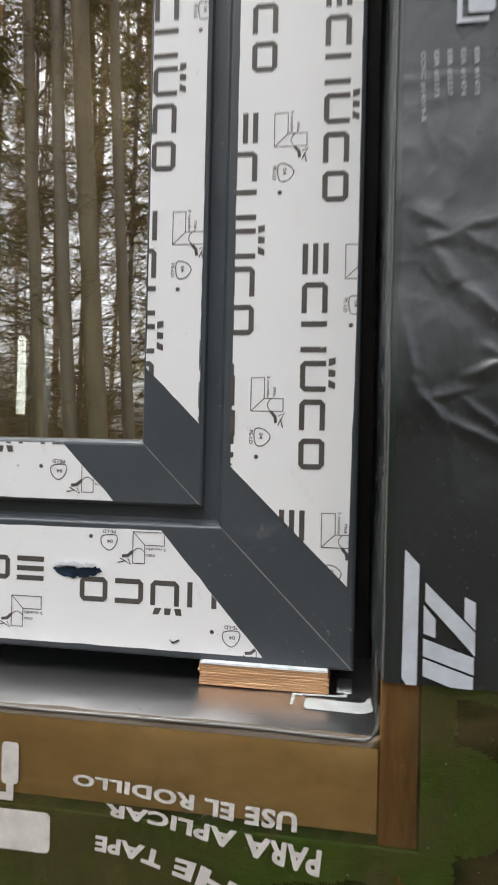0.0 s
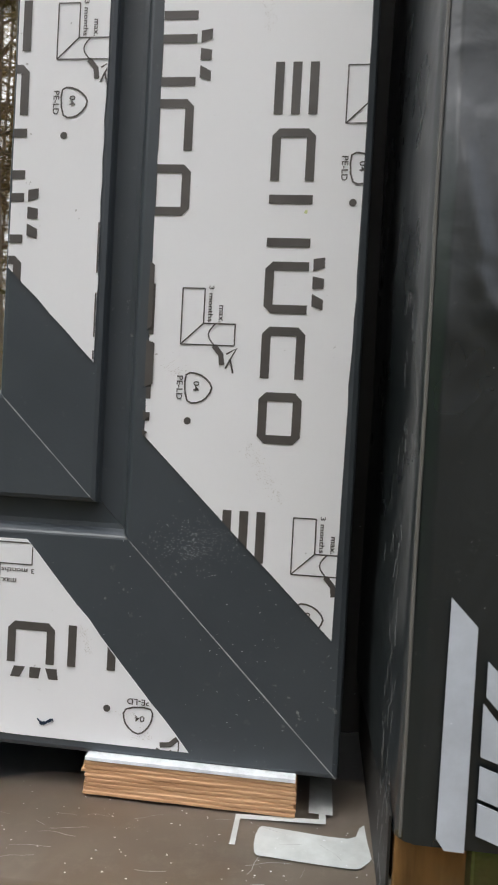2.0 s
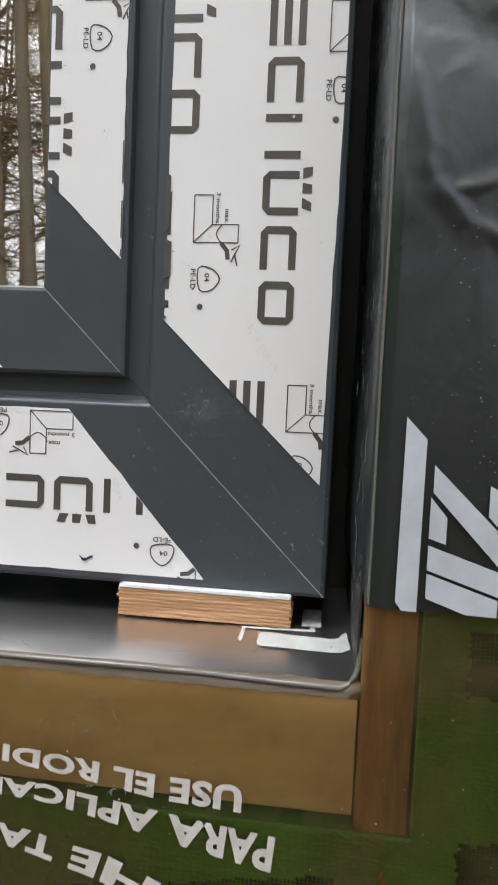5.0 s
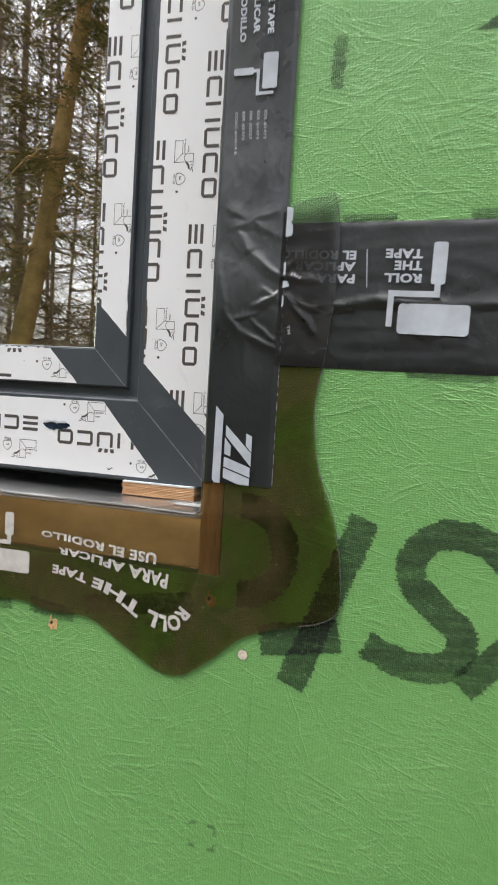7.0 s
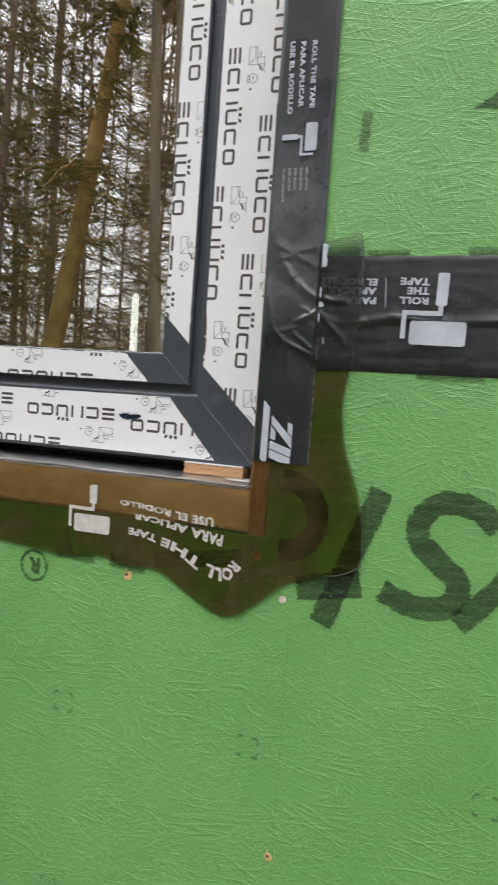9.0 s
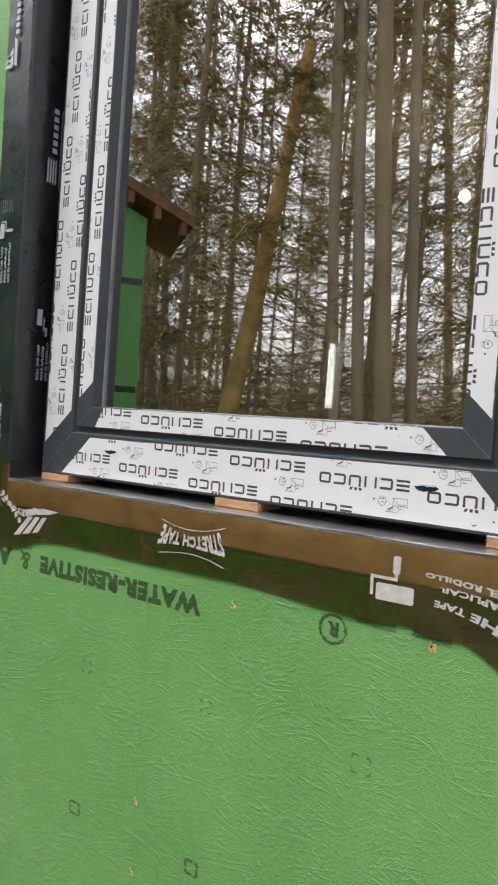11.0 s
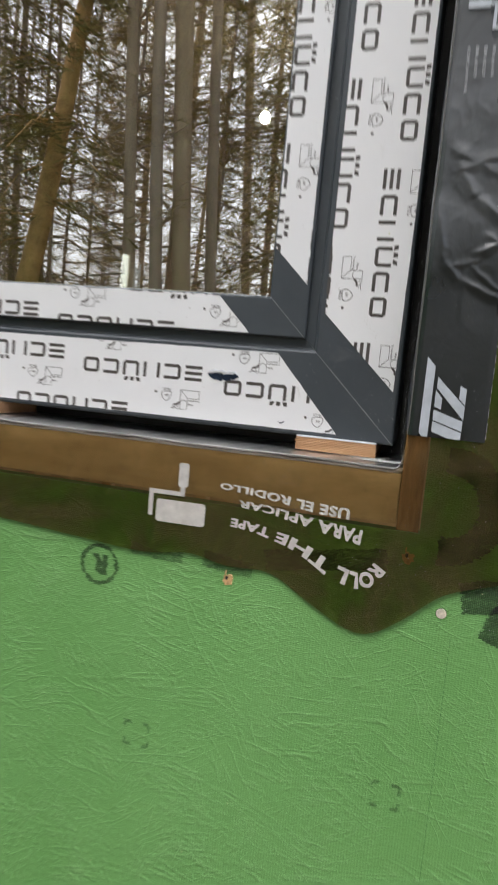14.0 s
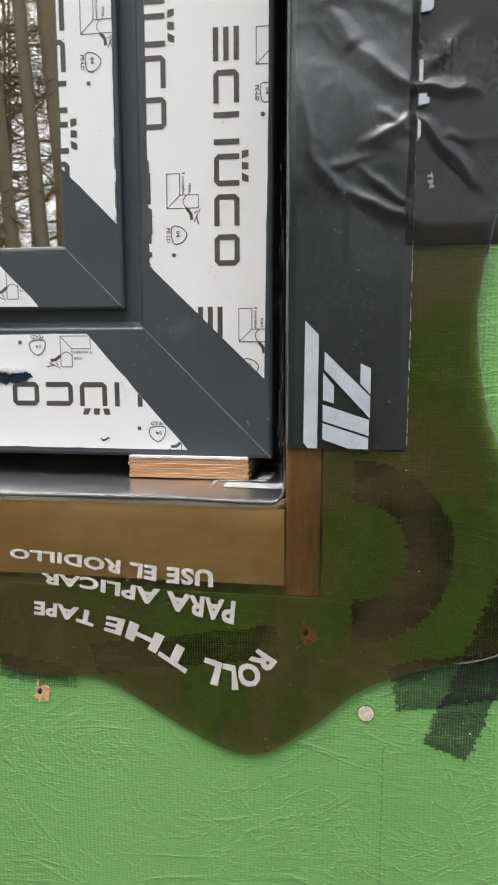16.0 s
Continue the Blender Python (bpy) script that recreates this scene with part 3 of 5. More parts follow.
def film(turn, base, region, y, parent):
    """A strip of film: turn maps the film's (u, v) to the wall's (x, z); region is the strip's outline in (x, z)."""
    area = sum(a[0] * b[1] - b[0] * a[1] for a, b in zip(region, region[1:] + region[:1]))
    reg = region if area > 0 else region[::-1]
    ragged = []
    for a, b in zip(reg, reg[1:] + reg[:1]):
        n = max(1, int(math.dist(a, b) / 0.006))
        for k in range(n):
            t = k / n
            j = random.choice((0, 0, 0, random.uniform(-0.0003, 0.0003))) if k else 0
            ragged.append((a[0] + (b[0] - a[0]) * t + j, a[1] + (b[1] - a[1]) * t + j))
    sheet_bm = slab([ragged], y, 0.00025)
    bmesh.ops.triangulate(sheet_bm, faces=[f for f in sheet_bm.faces if len(f.verts) > 4])
    strip = part("protective_film", sheet_bm, M_FILM, parent, "white protective film with dark repeating print")
    verts, faces = [], []
    lo = [min(p[i] for p in reg) for i in (0, 1)]
    hi = [max(p[i] for p in reg) for i in (0, 1)]
    yp = y - 0.0004
    def add(poly):
        q = clip(poly, reg)
        if len(q) >= 3:
            verts.extend((x, yp, z) for x, z in q)
            faces.append(tuple(range(len(verts) - len(q), len(verts))))
    def inside(p):
        return len(clip([(p[0] - 1e-4, p[1] - 1e-4), (p[0] + 1e-4, p[1] - 1e-4), (p[0], p[1] + 1e-4)], reg)) > 0
    def words(pts, tris, o, du, length, height):
        for t in tris:
            tri = [turn(*(o + Vector((du[0] + pts[i][0] * length, du[1] + pts[i][1] * height)))) for i in t]
            if inside(tri[0]):
                verts.extend((x, yp, z) for x, z in tri)
                faces.append(tuple(range(len(verts) - 3, len(verts))))
    for i in range(-14, 15):
        for j in range(-5, 6):
            o = Vector(base) + A_STEP * i + B_STEP * j
            c = turn(o.x + 0.05, o.y)
            if not (lo[0] - 0.12 < c[0] < hi[0] + 0.12 and lo[1] - 0.12 < c[1] < hi[1] + 0.12):
                continue
            for sh in MARK:
                add([turn(o.x + u, o.y - 0.00625 + w) for u, w in sh])
            p = o + Vector((0.0655, -0.0302))
            for sh in PICTO:
                add([turn(p.x + u, p.y + w) for u, w in sh])
            words(MO, MO_T, p, (-0.0008, 0.0078), 0.0105, 0.0015)
            words(MX, MX_T, p, (0.0048, 0.0110), 0.0050, 0.0012)
            words(PE, PE_T, p, (0.0258, -0.0005), 0.0070, 0.0018)
            words(NO, NO_T, p, (0.0272, 0.0045), 0.0030, 0.0018)
    raw("film_print", verts, faces, M_FILM_PRINT, strip, "dark grey print")
    return strip


def turn_right(u, v):
    return (v, -u)


def turn_bottom(u, v):
    return (-u, -v)


def turn_left(u, v):
    return (-v, u)


film(turn_right, (-0.206, -0.0208), [(-0.0607, 0.0965), (-0.0022, 0.0400), (-0.0004, 0.17), (0.0003, 1.19), (-0.0600, 1.14)], YF - 0.0001, window)
film(turn_bottom, (0.158, -0.0405), [(-0.0955, 0.0630), (-0.6580, 0.0605), (-0.7160, 0.0030), (-0.0425, 0.0030)], YF - 0.0001, window)
film(turn_left, (0.352, 0.7090), [(-0.7030, 0.1000), (-0.7030, 1.14), (-0.7600, 1.19), (-0.7590, 0.0480)], YF - 0.0001, window)
film(turn_right, (-0.2245, -0.1072), [(-0.1050, 0.1450), (-0.0770, 0.1175), (-0.0763, 1.12), (-0.1045, 1.10)], YF - 0.0009, window)
film(turn_bottom, (0.316, -0.0845), [(-0.1490, 0.1062), (-0.6330, 0.1062), (-0.6480, 0.0772), (-0.1210, 0.0772)], YF - 0.0009, window)
film(turn_left, (0.360, 0.6690), [(-0.6585, 0.1450), (-0.6585, 1.10), (-0.6860, 1.12), (-0.6860, 0.1200)], YF - 0.0009, window)

# torn places in the bottom film
for cx, cz, w, h in ((-0.1395, 0.0405, 0.0132, 0.0040), (-0.6130, 0.0425, 0.0120, 0.0035), (-0.0870, 0.0080, 0.0026, 0.0007)):
    pts = []
    for k in range(44):
        a = 2 * math.pi * k / 44
        r = 1 + random.uniform(-0.55, 0.15)
        pts.append((cx + w * math.cos(a) * (0.9 + 0.1 * r), cz + h * 0.85 * math.sin(a) * r + 0.0007 * math.sin(2.5 * a)))
    tear = part("film_tear", slab([pts], YF - 0.0003, 0.0004), M_TORN, window, "ragged dark tear in the film")
    if w > 0.005:
        curl = ribbon([(cx - w * 0.9 + 1.8 * w * k / 14, cz + h * 0.80 + random.uniform(-0.0010, 0.0010)) for k in range(15)], 0.0016, wobble=0.9)
        part("film_curl", slab(curl, YF - 0.0007, 0.0008), M_LINT, window, "curled pale film edge")
# dark film remnants along the inner edge of the frame
for z0, z1, w in ((0.1110, 0.1250, 0.0024), (0.1280, 0.1480, 0.0014), (0.1010, 0.1040, 0.0020), (0.0965, 0.0985, 0.0016)):
    part("film_remnant", slab([[(-0.0612, z0), (-0.0612 + w, z0 + 0.001), (-0.0612 + w, z1 - 0.001), (-0.0612, z1)]], YF - 0.0005, 0.0003), M_FILM_PRINT, window, "dark cut print at the film edge")

# ---- black vertical flashing tapes, folded into the reveals ----
# creases that run together where the stiff tapes cross: start, end, height, half width
FOLDS = [((0.063, 0.157), (0.040, 0.173), 0.0030, 0.0050), ((0.040, 0.173), (0.027, 0.192), 0.0022, 0.0060), ((0.062, 0.146), (0.044, 0.137), 0.0024, 0.0040),
         ((0.064, 0.140), (0.050, 0.149), 0.0018, 0.0035), ((0.063, 0.108), (0.035, 0.119), 0.0022, 0.0045), ((0.035, 0.119), (0.023, 0.132), 0.0018, 0.0040),
         ((0.024, 0.131), (0.017, 0.165), 0.0018, 0.0045), ((0.062, 0.112), (0.040, 0.130), 0.0016, 0.0030), ((0.030, 0.127), (0.046, 0.132), 0.0014, 0.0030),
         ((0.062, 0.157), (0.086, 0.154), 0.0028, 0.0040), ((0.065, 0.145), (0.088, 0.120), 0.0026, 0.0035), ((0.063, 0.158), (0.083, 0.177), 0.0020, 0.0045),
         ((0.070, 0.139), (0.086, 0.136), 0.0014, 0.0025), ((0.026, 0.190), (0.060, 0.201), 0.0020, 0.0070), ((0.022, 0.203), (0.060, 0.184), 0.0018, 0.0060), ((0.039, 0.116), (0.039, 0.093), 0.0008, 0.0040)]


def crumple(x, z):
    """Height of sharp folds in stiff tape: steep on one flank, drawn out on the other."""
    h = 0.0
    p = Vector((x, z))
    for a, b, top, w in FOLDS:
        a, b = Vector(a), Vector(b)
        d = b - a
        L = d.length
        u = (p - a).dot(d) / (L * L)
        if not -0.15 < u < 1.25:
            continue
        w *= 1.5
        side = (d.x * (p.y - a.y) - d.y * (p.x - a.x)) / L + 0.0014 * noise.noise(Vector((x * 130, z * 130, w * 900)))
        k = max(0.0, 1 - (side / w if side > 0 else -side / (w * 0.6)))
        h = max(h, 0.68 * top * k ** 1.5 * min(1.0, (u + 0.15) / 0.25) * min(1.0, (1.25 - u) / 0.6))
    fine = max(0.0, 1 - 1.8 * abs(noise.noise(Vector((x * 75 + z * 30, z * 60 - x * 45, 4.2))))) ** 3
    return h + 0.00025 * fine * max(0.0, min(1.0, (z - 0.11) / 0.02))


def flashing(name, outer, corner, sign, z0, z1, label, puckers):
    """Runs over the wall from outer to the corner, then into the reveal. sign: +1 when the wall lies at larger x."""
    prof = []
    nw = 56
    for k in range(nw + 1):
        prof.append((outer + (corner - outer) * k / nw * 0.95 if k < nw else corner + sign * 0.0030, -0.0022))
    for k in range(1, 5):
        a = radians(90 * k / 4)
        prof.append((corner - sign * 0.0006 + sign * 0.0036 * (1 - math.sin(a)), 0.0014 - 0.0036 * math.cos(a)))
    for k in range(1, 9):
        prof.append((corner - sign * (0.0006 + 0.0006 * min(k, 4)), 0.0014 + 0.0180 * k))
    zs = list(np.arange(z0, 0.27, 0.0011)) + list(np.arange(0.27, z1, 0.0040)) + [z1]
    verts, faces = [], []
    n = len(prof)
    for z in zs:
        z = float(z)
        p = sum(math.exp(-((z - c) / s) ** 2) * a for c, s, a in puckers)
        for i, (x, y) in enumerate(prof):
            on = min(1.0, i / 4) if i < nw else (0.5 if i in (nw, nw + 1) else 0.0)
            wide = 0.0006 * (1 + noise.noise(Vector((x * 26, z * 15, 3.1)))) + 0.0013 * p * (1 + noise.noise(Vector((x * 45 + z * 25, z * 45 - x * 20, 8.3))))
            lift = max(0.0, wide + (crumple(x, z) if sign > 0 and z < 0.26 else 0.0)) * on
            xx = x + (0.0009 * noise.noise(Vector((z * 9, 0, 5))) if i == 0 else 0)
            if i >= nw + 5:
                xx += -sign * 0.0022 * max(0.0, noise.noise(Vector((y * 40, z * 14, 2))))
            verts.append((xx, y - lift, z))
    for j in range(len(zs) - 1):
        for i in range(n - 1):
            q = (j * n + i, j * n + i + 1, (j + 1) * n + i + 1, (j + 1) * n + i)
            faces.append(q if sign < 0 else q[::-1])
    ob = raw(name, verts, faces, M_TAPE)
    ob.data.polygons.foreach_set("use_smooth", [True] * len(faces))
    tagged(ob, label, "flashing tape", "window tapes")
    return ob


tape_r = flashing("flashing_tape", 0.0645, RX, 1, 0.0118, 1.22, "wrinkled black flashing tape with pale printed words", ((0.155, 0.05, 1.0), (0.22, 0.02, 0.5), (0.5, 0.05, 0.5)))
tape_l = flashing("flashing_tape", -0.8530, LX, -1, 0.0118, 1.22, "black flashing tape folded into the opening", ((0.16, 0.04, 0.5), (0.75, 0.06, 0.7)))


def mark_bars(parent, o, angle, s, y, material):
    """Maker's mark on the tape as slanted bars."""
    d = Vector((math.cos(radians(angle)), math.sin(radians(angle))))
    up = Vector((-d.y, d.x))
    for quad in ([(0, 0), (0.9, 0), (1.02, 0.14), (0.06, 0.14)], [(0.02, 0.2), (0.38, 0.2), (0.46, 0.52), (0.40, 0.52)],
                 [(0.44, 0.2), (0.70, 0.2), (0.25, 0.62), (0.12, 0.62)], [(0.0, 0.26), (0.14, 0.26), (0.14, 0.62), (0.02, 0.62)]):
        q = [tuple(Vector(o) + d * (a * s) + up * (b * s)) for a, b in quad]
        part("print_bar", slab([q], y, 0.0002), material, parent)


def roller_icon(parent, o, angle, s, y, material, flip=1, handle=1.1):
    """Hand roller sign: roll, bent arm and handle. o: centre of the roll."""
    def put(poly):
        a = radians(angle)
        c, sn = math.cos(a), math.sin(a)
        return [(o[0] + (x * flip * c - z * sn) * s, o[1] + (x * flip * sn + z * c) * s) for x, z in poly]
    part("roller_print", slab([put(round_rect(-0.5, -0.22, 0.5, 0.22, 0.06))], y, 0.0002), material, parent)
    arm = ribbon([(-0.62, -0.12), (-0.62, 0.3175)], 0.085) + ribbon([(-0.6625, 0.36), (0.0625, 0.36)], 0.085) + ribbon([(0.02, 0.4025), (0.02, 0.50)], 0.085)
    part("roller_arm_print", slab([put(q) for q in arm], y, 0.0002), material, parent)
    part("roller_handle_print", slab([put(round_rect(-0.08, 0.501, 0.12, handle, 0.04))], y, 0.0002), material, parent)


# prints on the right tape: read downwards
word("tape_print", "ROLL THE TAPE", (0.0415, 0.374), -88.5, 0.056, 0.0045, -0.0040, M_PRINT, tape_r)
word("tape_print", "PARA APLICAR", (0.0315, 0.374), -88.5, 0.055, 0.0045, -0.0040, M_PRINT, tape_r)
word("tape_print", "USE EL RODILLO", (0.0220, 0.375), -88.5, 0.061, 0.0045, -0.0040, M_PRINT, tape_r)
roller_icon(tape_r, (0.0465, 0.294), 90, 0.0235, -0.0040, M_PRINT, 1)
for k, t in enumerate(("ESR #1473", "ESR #1474", "ESR #2227", "ESR #3373", "CCMC #14019-R")):
    word("tape_print", t, (0.0438 - 0.0052 * k, 0.268), -88.5, 0.019 if k < 4 else 0.029, 0.0021, -0.0042, M_PRINT_DIM, tape_r)
# corner mark: slanted bars
for q in ([(0.0208, 0.0145), (0.0226, 0.0120), (0.0268, 0.0120), (0.0270, 0.0605), (0.0212, 0.0665)], [(0.0295, 0.0535), (0.0295, 0.0459), (0.0490, 0.0253), (0.0490, 0.0346)],
          [(0.0290, 0.0445), (0.0290, 0.0330), (0.0337, 0.0315), (0.0337, 0.0390)], [(0.0290, 0.0310), (0.0290, 0.0240), (0.0487, 0.0177), (0.0487, 0.0246)],
          [(0.0290, 0.0230), (0.0290, 0.0160), (0.0400, 0.0122), (0.0485, 0.0120), (0.0485, 0.0168)], [(0.0447, 0.0485), (0.0447, 0.0400), (0.0490, 0.0355), (0.0490, 0.0465)]):
    part("print_bar", slab([q], -0.0040, 0.0002), M_PRINT, tape_r, "slanted pale blue-grey bar")
# prints on the left tape: read upwards
word("tape_print", "ROLL THE TAPE", (-0.8290, 0.294), 91.5, 0.057, 0.0045, -0.0042, M_PRINT, tape_l)
word("tape_print", "PARA APLICAR", (-0.8200, 0.294), 91.5, 0.056, 0.0045, -0.0042, M_PRINT, tape_l)
word("tape_print", "USE EL RODILLO", (-0.8110, 0.294), 91.5, 0.062, 0.0045, -0.0042, M_PRINT, tape_l)
roller_icon(tape_l, (-0.8350, 0.376), -90, 0.0235, -0.0042, M_PRINT, 1)
for k in range(5):
    word("tape_print", ("ESR #1473", "ESR #1474", "ESR #2227", "ESR #3373", "CCMC #14019-R")[k], (-0.8350 + 0.0055 * k, 0.405), 91.5, 0.019, 0.0021, -0.0042, M_PRINT_DIM, tape_l)
word("tape_print", "FLASHING TAPE", (-0.8080, 0.016), 91.5, 0.088, 0.0062, -0.0042, M_PRINT, tape_l)
part("print_bar", slab([[(-0.8180, 0.014), (-0.8172, 0.014), (-0.8195, 0.104), (-0.8203, 0.104)]], -0.0040, 0.0002), M_PRINT, tape_l)
for k in range(6):
    part("print_bar", slab([round_rect(-0.8330, 0.030 + k * 0.0125, -0.8225, 0.0385 + k * 0.0125, 0.002)], -0.0040, 0.0002), M_PRINT, tape_l)
for o in ((-0.822, 0.632), ):
    mark_bars(tape_l, o, 91.5, 0.045, -0.0060, M_PRINT)
    for k in range(6):
        part("print_bar", slab([round_rect(-0.8285, 0.682 + k * 0.0105, -0.8200, 0.689 + k * 0.0105, 0.002)], -0.0060, 0.0002), M_PRINT, tape_l)

# prints on the tape inside the left reveal: read upwards
def reveal_word(body, y, z, length, height):
    pts, tris = glyphs(body)
    raw("tape_print", [(LX + 0.0068, y - w * height + height, z + u * length) for u, w in pts], tris, M_PRINT, tape_l)


def reveal_bar(quad):
    raw("print_bar", [(LX + 0.0066, y, z) for y, z in quad], [tuple(range(len(quad)))], M_PRINT, tape_l)


for k, t in enumerate(("ROLL THE TAPE", "PARA APLICAR", "USE EL RODILLO")):
    reveal_word(t, 0.0345 + 0.0085 * k, 0.145, 0.056 if k < 2 else 0.062, 0.0050)
reveal_bar([(0.031, 0.232), (0.041, 0.232), (0.041, 0.258), (0.031, 0.258)])
reveal_bar([(0.044, 0.226), (0.046, 0.226), (0.046, 0.246), (0.044, 0.246)])
reveal_bar([(0.047, 0.216), (0.052, 0.216), (0.052, 0.230), (0.047, 0.230)])
for k in range(4):
    reveal_bar([(0.033 + 0.0050 * k, 0.458), (0.036 + 0.0050 * k, 0.462), (0.036 + 0.0050 * k, 0.500), (0.033 + 0.0050 * k, 0.496)])
for k in range(6):
    reveal_bar([(0.041, 0.508 + 0.0125 * k), (0.050, 0.508 + 0.0125 * k), (0.050, 0.516 + 0.0125 * k), (0.041, 0.516 + 0.0125 * k)])
reveal_bar([(0.056, 0.452), (0.0575, 0.452), (0.0575, 0.580), (0.056, 0.580)])

# ---- horizontal joint tapes ----
def joint_tape(x0, x1, z0, z1, label, near):
    """near: the end that the window tape covers, where the strip is finely wrinkled."""
    far = x0 + x1 - near
    step = 0.0025 if far > near else -0.0025
    xs = [near + step * k for k in range(180)]
    xs += [xs[-1] + (far - xs[-1]) * k / 40 for k in range(1, 41)]
    nz, verts, faces = 40, [], []
    for x in xs:
        mid = 0.44 + 0.05 * noise.noise(Vector((x * 16, 0, 0.4))) + 0.012 * noise.noise(Vector((x * 90, 0, 1.4)))
        tall = (0.0014 + 0.0028 * max(0.0, 0.4 + noise.noise(Vector((x * 24, 0, 0))))) * min(1.0, abs(x - near) / 0.07)
        for j in range(nz + 1):
            t = j / nz
            z = z0 + (z1 - z0) * t + (0.0006 * noise.noise(Vector((x * 20, j, 1))) if j in (0, nz) else 0)
            k = (t - mid) / (0.030 if t < mid else 0.085)
            ridge = tall * max(0.0, 1 - abs(k)) ** 1.4
            fine = 0.0004 * max(0.0, 1 - 2.0 * abs(noise.noise(Vector((x * 28, z * 95, 6.1))))) ** 3
            verts.append((x, -(0.0004 if j in (0, nz) else 0.0009 + ridge + fine), z))
    n = nz + 1
    for i in range(len(xs) - 1):
        for j in range(nz):
            q = (i * n + j, (i + 1) * n + j, (i + 1) * n + j + 1, i * n + j + 1)
            faces.append(q if step > 0 else q[::-1])
    ob = raw("joint_tape", verts, faces, M_TAPE)
    ob.data.polygons.foreach_set("use_smooth", [True] * len(faces))
    return tagged(ob, label, "sheathing tape", "joint tapes")


joint_r = joint_tape(0.040, 5.0, 0.0965, 0.1935, "black tape over the joint between green boards", 0.040)
joint_l = joint_tape(-5.0, -0.830, 0.1050, 0.2060, "black joint tape running beneath the flashing tape", -0.830)
YJ = -0.0040
word("tape_print", "ROLL", (0.1555, 0.1590), 178.8, 0.0235, 0.0060, YJ, M_PRINT, joint_r)
word("tape_print", "THE", (0.1555, 0.1670), 178.8, 0.0175, 0.0060, YJ, M_PRINT, joint_r)
word("tape_print", "TAPE", (0.1555, 0.1745), 178.8, 0.0235, 0.0060, YJ, M_PRINT, joint_r)
word("tape_print", "PARA", (0.1125, 0.1590), 178.8, 0.0260, 0.0060, -0.0014, M_PRINT, joint_r)
word("tape_print", "APLICAR", (0.1125, 0.1670), 178.8, 0.0420, 0.0060, -0.0014, M_PRINT, joint_r)
word("tape_print", "EL RODILLO", (0.1125, 0.1745), 178.8, 0.0520, 0.0060, -0.0014, M_PRINT, joint_r)
part("print_bar", slab([[(0.1208, 0.1500), (0.1214, 0.1500), (0.1200, 0.1745), (0.1194, 0.1745)]], YJ, 0.0002), M_PRINT, joint_r)
roller_icon(joint_r, (0.1645, 0.1300), -1, 0.0445, YJ, M_PRINT, 1)
for k, t in enumerate(("ESR #1473", "ESR #1474", "ESR #2227", "ESR #3373", "CCMC #14019-R")):
    word("tape_print", t, (0.2550, 0.1320 + 0.0074 * k), 178.8, 0.031 if k < 4 else 0.044, 0.0042, YJ - 0.0004, M_PRINT_DIM, joint_r)
word("tape_print", "FLASHING TAPE", (-0.9150, 0.1840), 180, 0.1300, 0.0095, YJ, M_PRINT, joint_l)
word("tape_print", "ROLL", (-0.8800, 0.1860), 180, 0.022, 0.0060, YJ, M_PRINT, joint_l)
part("print_bar", slab([[(-1.04, 0.1700), (-0.915, 0.1700), (-0.915, 0.1712), (-1.04, 0.1712)]], YJ, 0.0002), M_PRINT, joint_l)
for k in range(6):
    part("print_bar", slab([round_rect(-0.955 - k * 0.018, 0.150, -0.942 - k * 0.018, 0.163, 0.003)], YJ, 0.0002), M_PRINT, joint_l)
for k in range(3):
    x = -0.935 + 0.018 * k
    part("print_bar", slab([[(x, 0.128), (x + 0.010, 0.128), (x + 0.016, 0.152), (x + 0.006, 0.152)]], YJ, 0.0002), M_PRINT, joint_l)

# ---- clear stretch tape over sill, lining and wall ----
low = smooth_line([(-0.893, 0.120), (-0.893, 0.063), (-0.914, 0.006), (-0.890, -0.050), (-0.832, -0.100), (-0.784, -0.121), (-0.742, -0.114),
                   (-0.700, -0.101), (-0.630, -0.096), (-0.480, -0.096), (-0.341, -0.094), (-0.250, -0.099), (-0.180, -0.103), (-0.140, -0.098), (-0.110, -0.103),
                   (-0.075, -0.103), (-0.045, -0.119), (-0.015, -0.134), (0.004, -0.134), (0.026, -0.119), (0.050, -0.098), (0.080, -0.086), (0.108, -0.077),
                   (0.118, -0.060), (0.111, -0.010), (0.097, 0.028), (0.0915, 0.065), (0.0935, 0.090), (0.0946, 0.0972)], False, 6)
outline = low + [(0.058, 0.0972), (0.050, 0.030), (ox1 + 0.0002, 0.0140), (ox1 + 0.0002, oz0), (ox0 - 0.0002, oz0), (ox0 - 0.0002, 0.0140), (-0.840, 0.030), (-0.850, 0.120)]
bm = slab([outline], -0.0016, 0.0003)
bmesh.ops.delete(bm, geom=[v for v in bm.verts if abs(v.co.y + 0.0016) < 1e-6], context="VERTS")
bmesh.ops.triangulate(bm, faces=bm.faces)
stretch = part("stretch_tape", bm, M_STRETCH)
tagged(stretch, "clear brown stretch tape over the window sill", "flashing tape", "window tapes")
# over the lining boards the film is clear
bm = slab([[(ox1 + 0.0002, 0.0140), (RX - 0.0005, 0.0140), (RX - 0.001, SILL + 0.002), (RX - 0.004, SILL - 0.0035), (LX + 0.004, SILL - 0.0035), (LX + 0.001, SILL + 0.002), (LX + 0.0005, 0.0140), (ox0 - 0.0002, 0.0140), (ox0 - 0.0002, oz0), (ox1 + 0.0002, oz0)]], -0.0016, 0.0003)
bmesh.ops.delete(bm, geom=[v for v in bm.verts if abs(v.co.y + 0.0016) < 1e-6], context="VERTS")
bmesh.ops.triangulate(bm, faces=bm.faces)
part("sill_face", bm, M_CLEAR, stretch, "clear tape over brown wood")
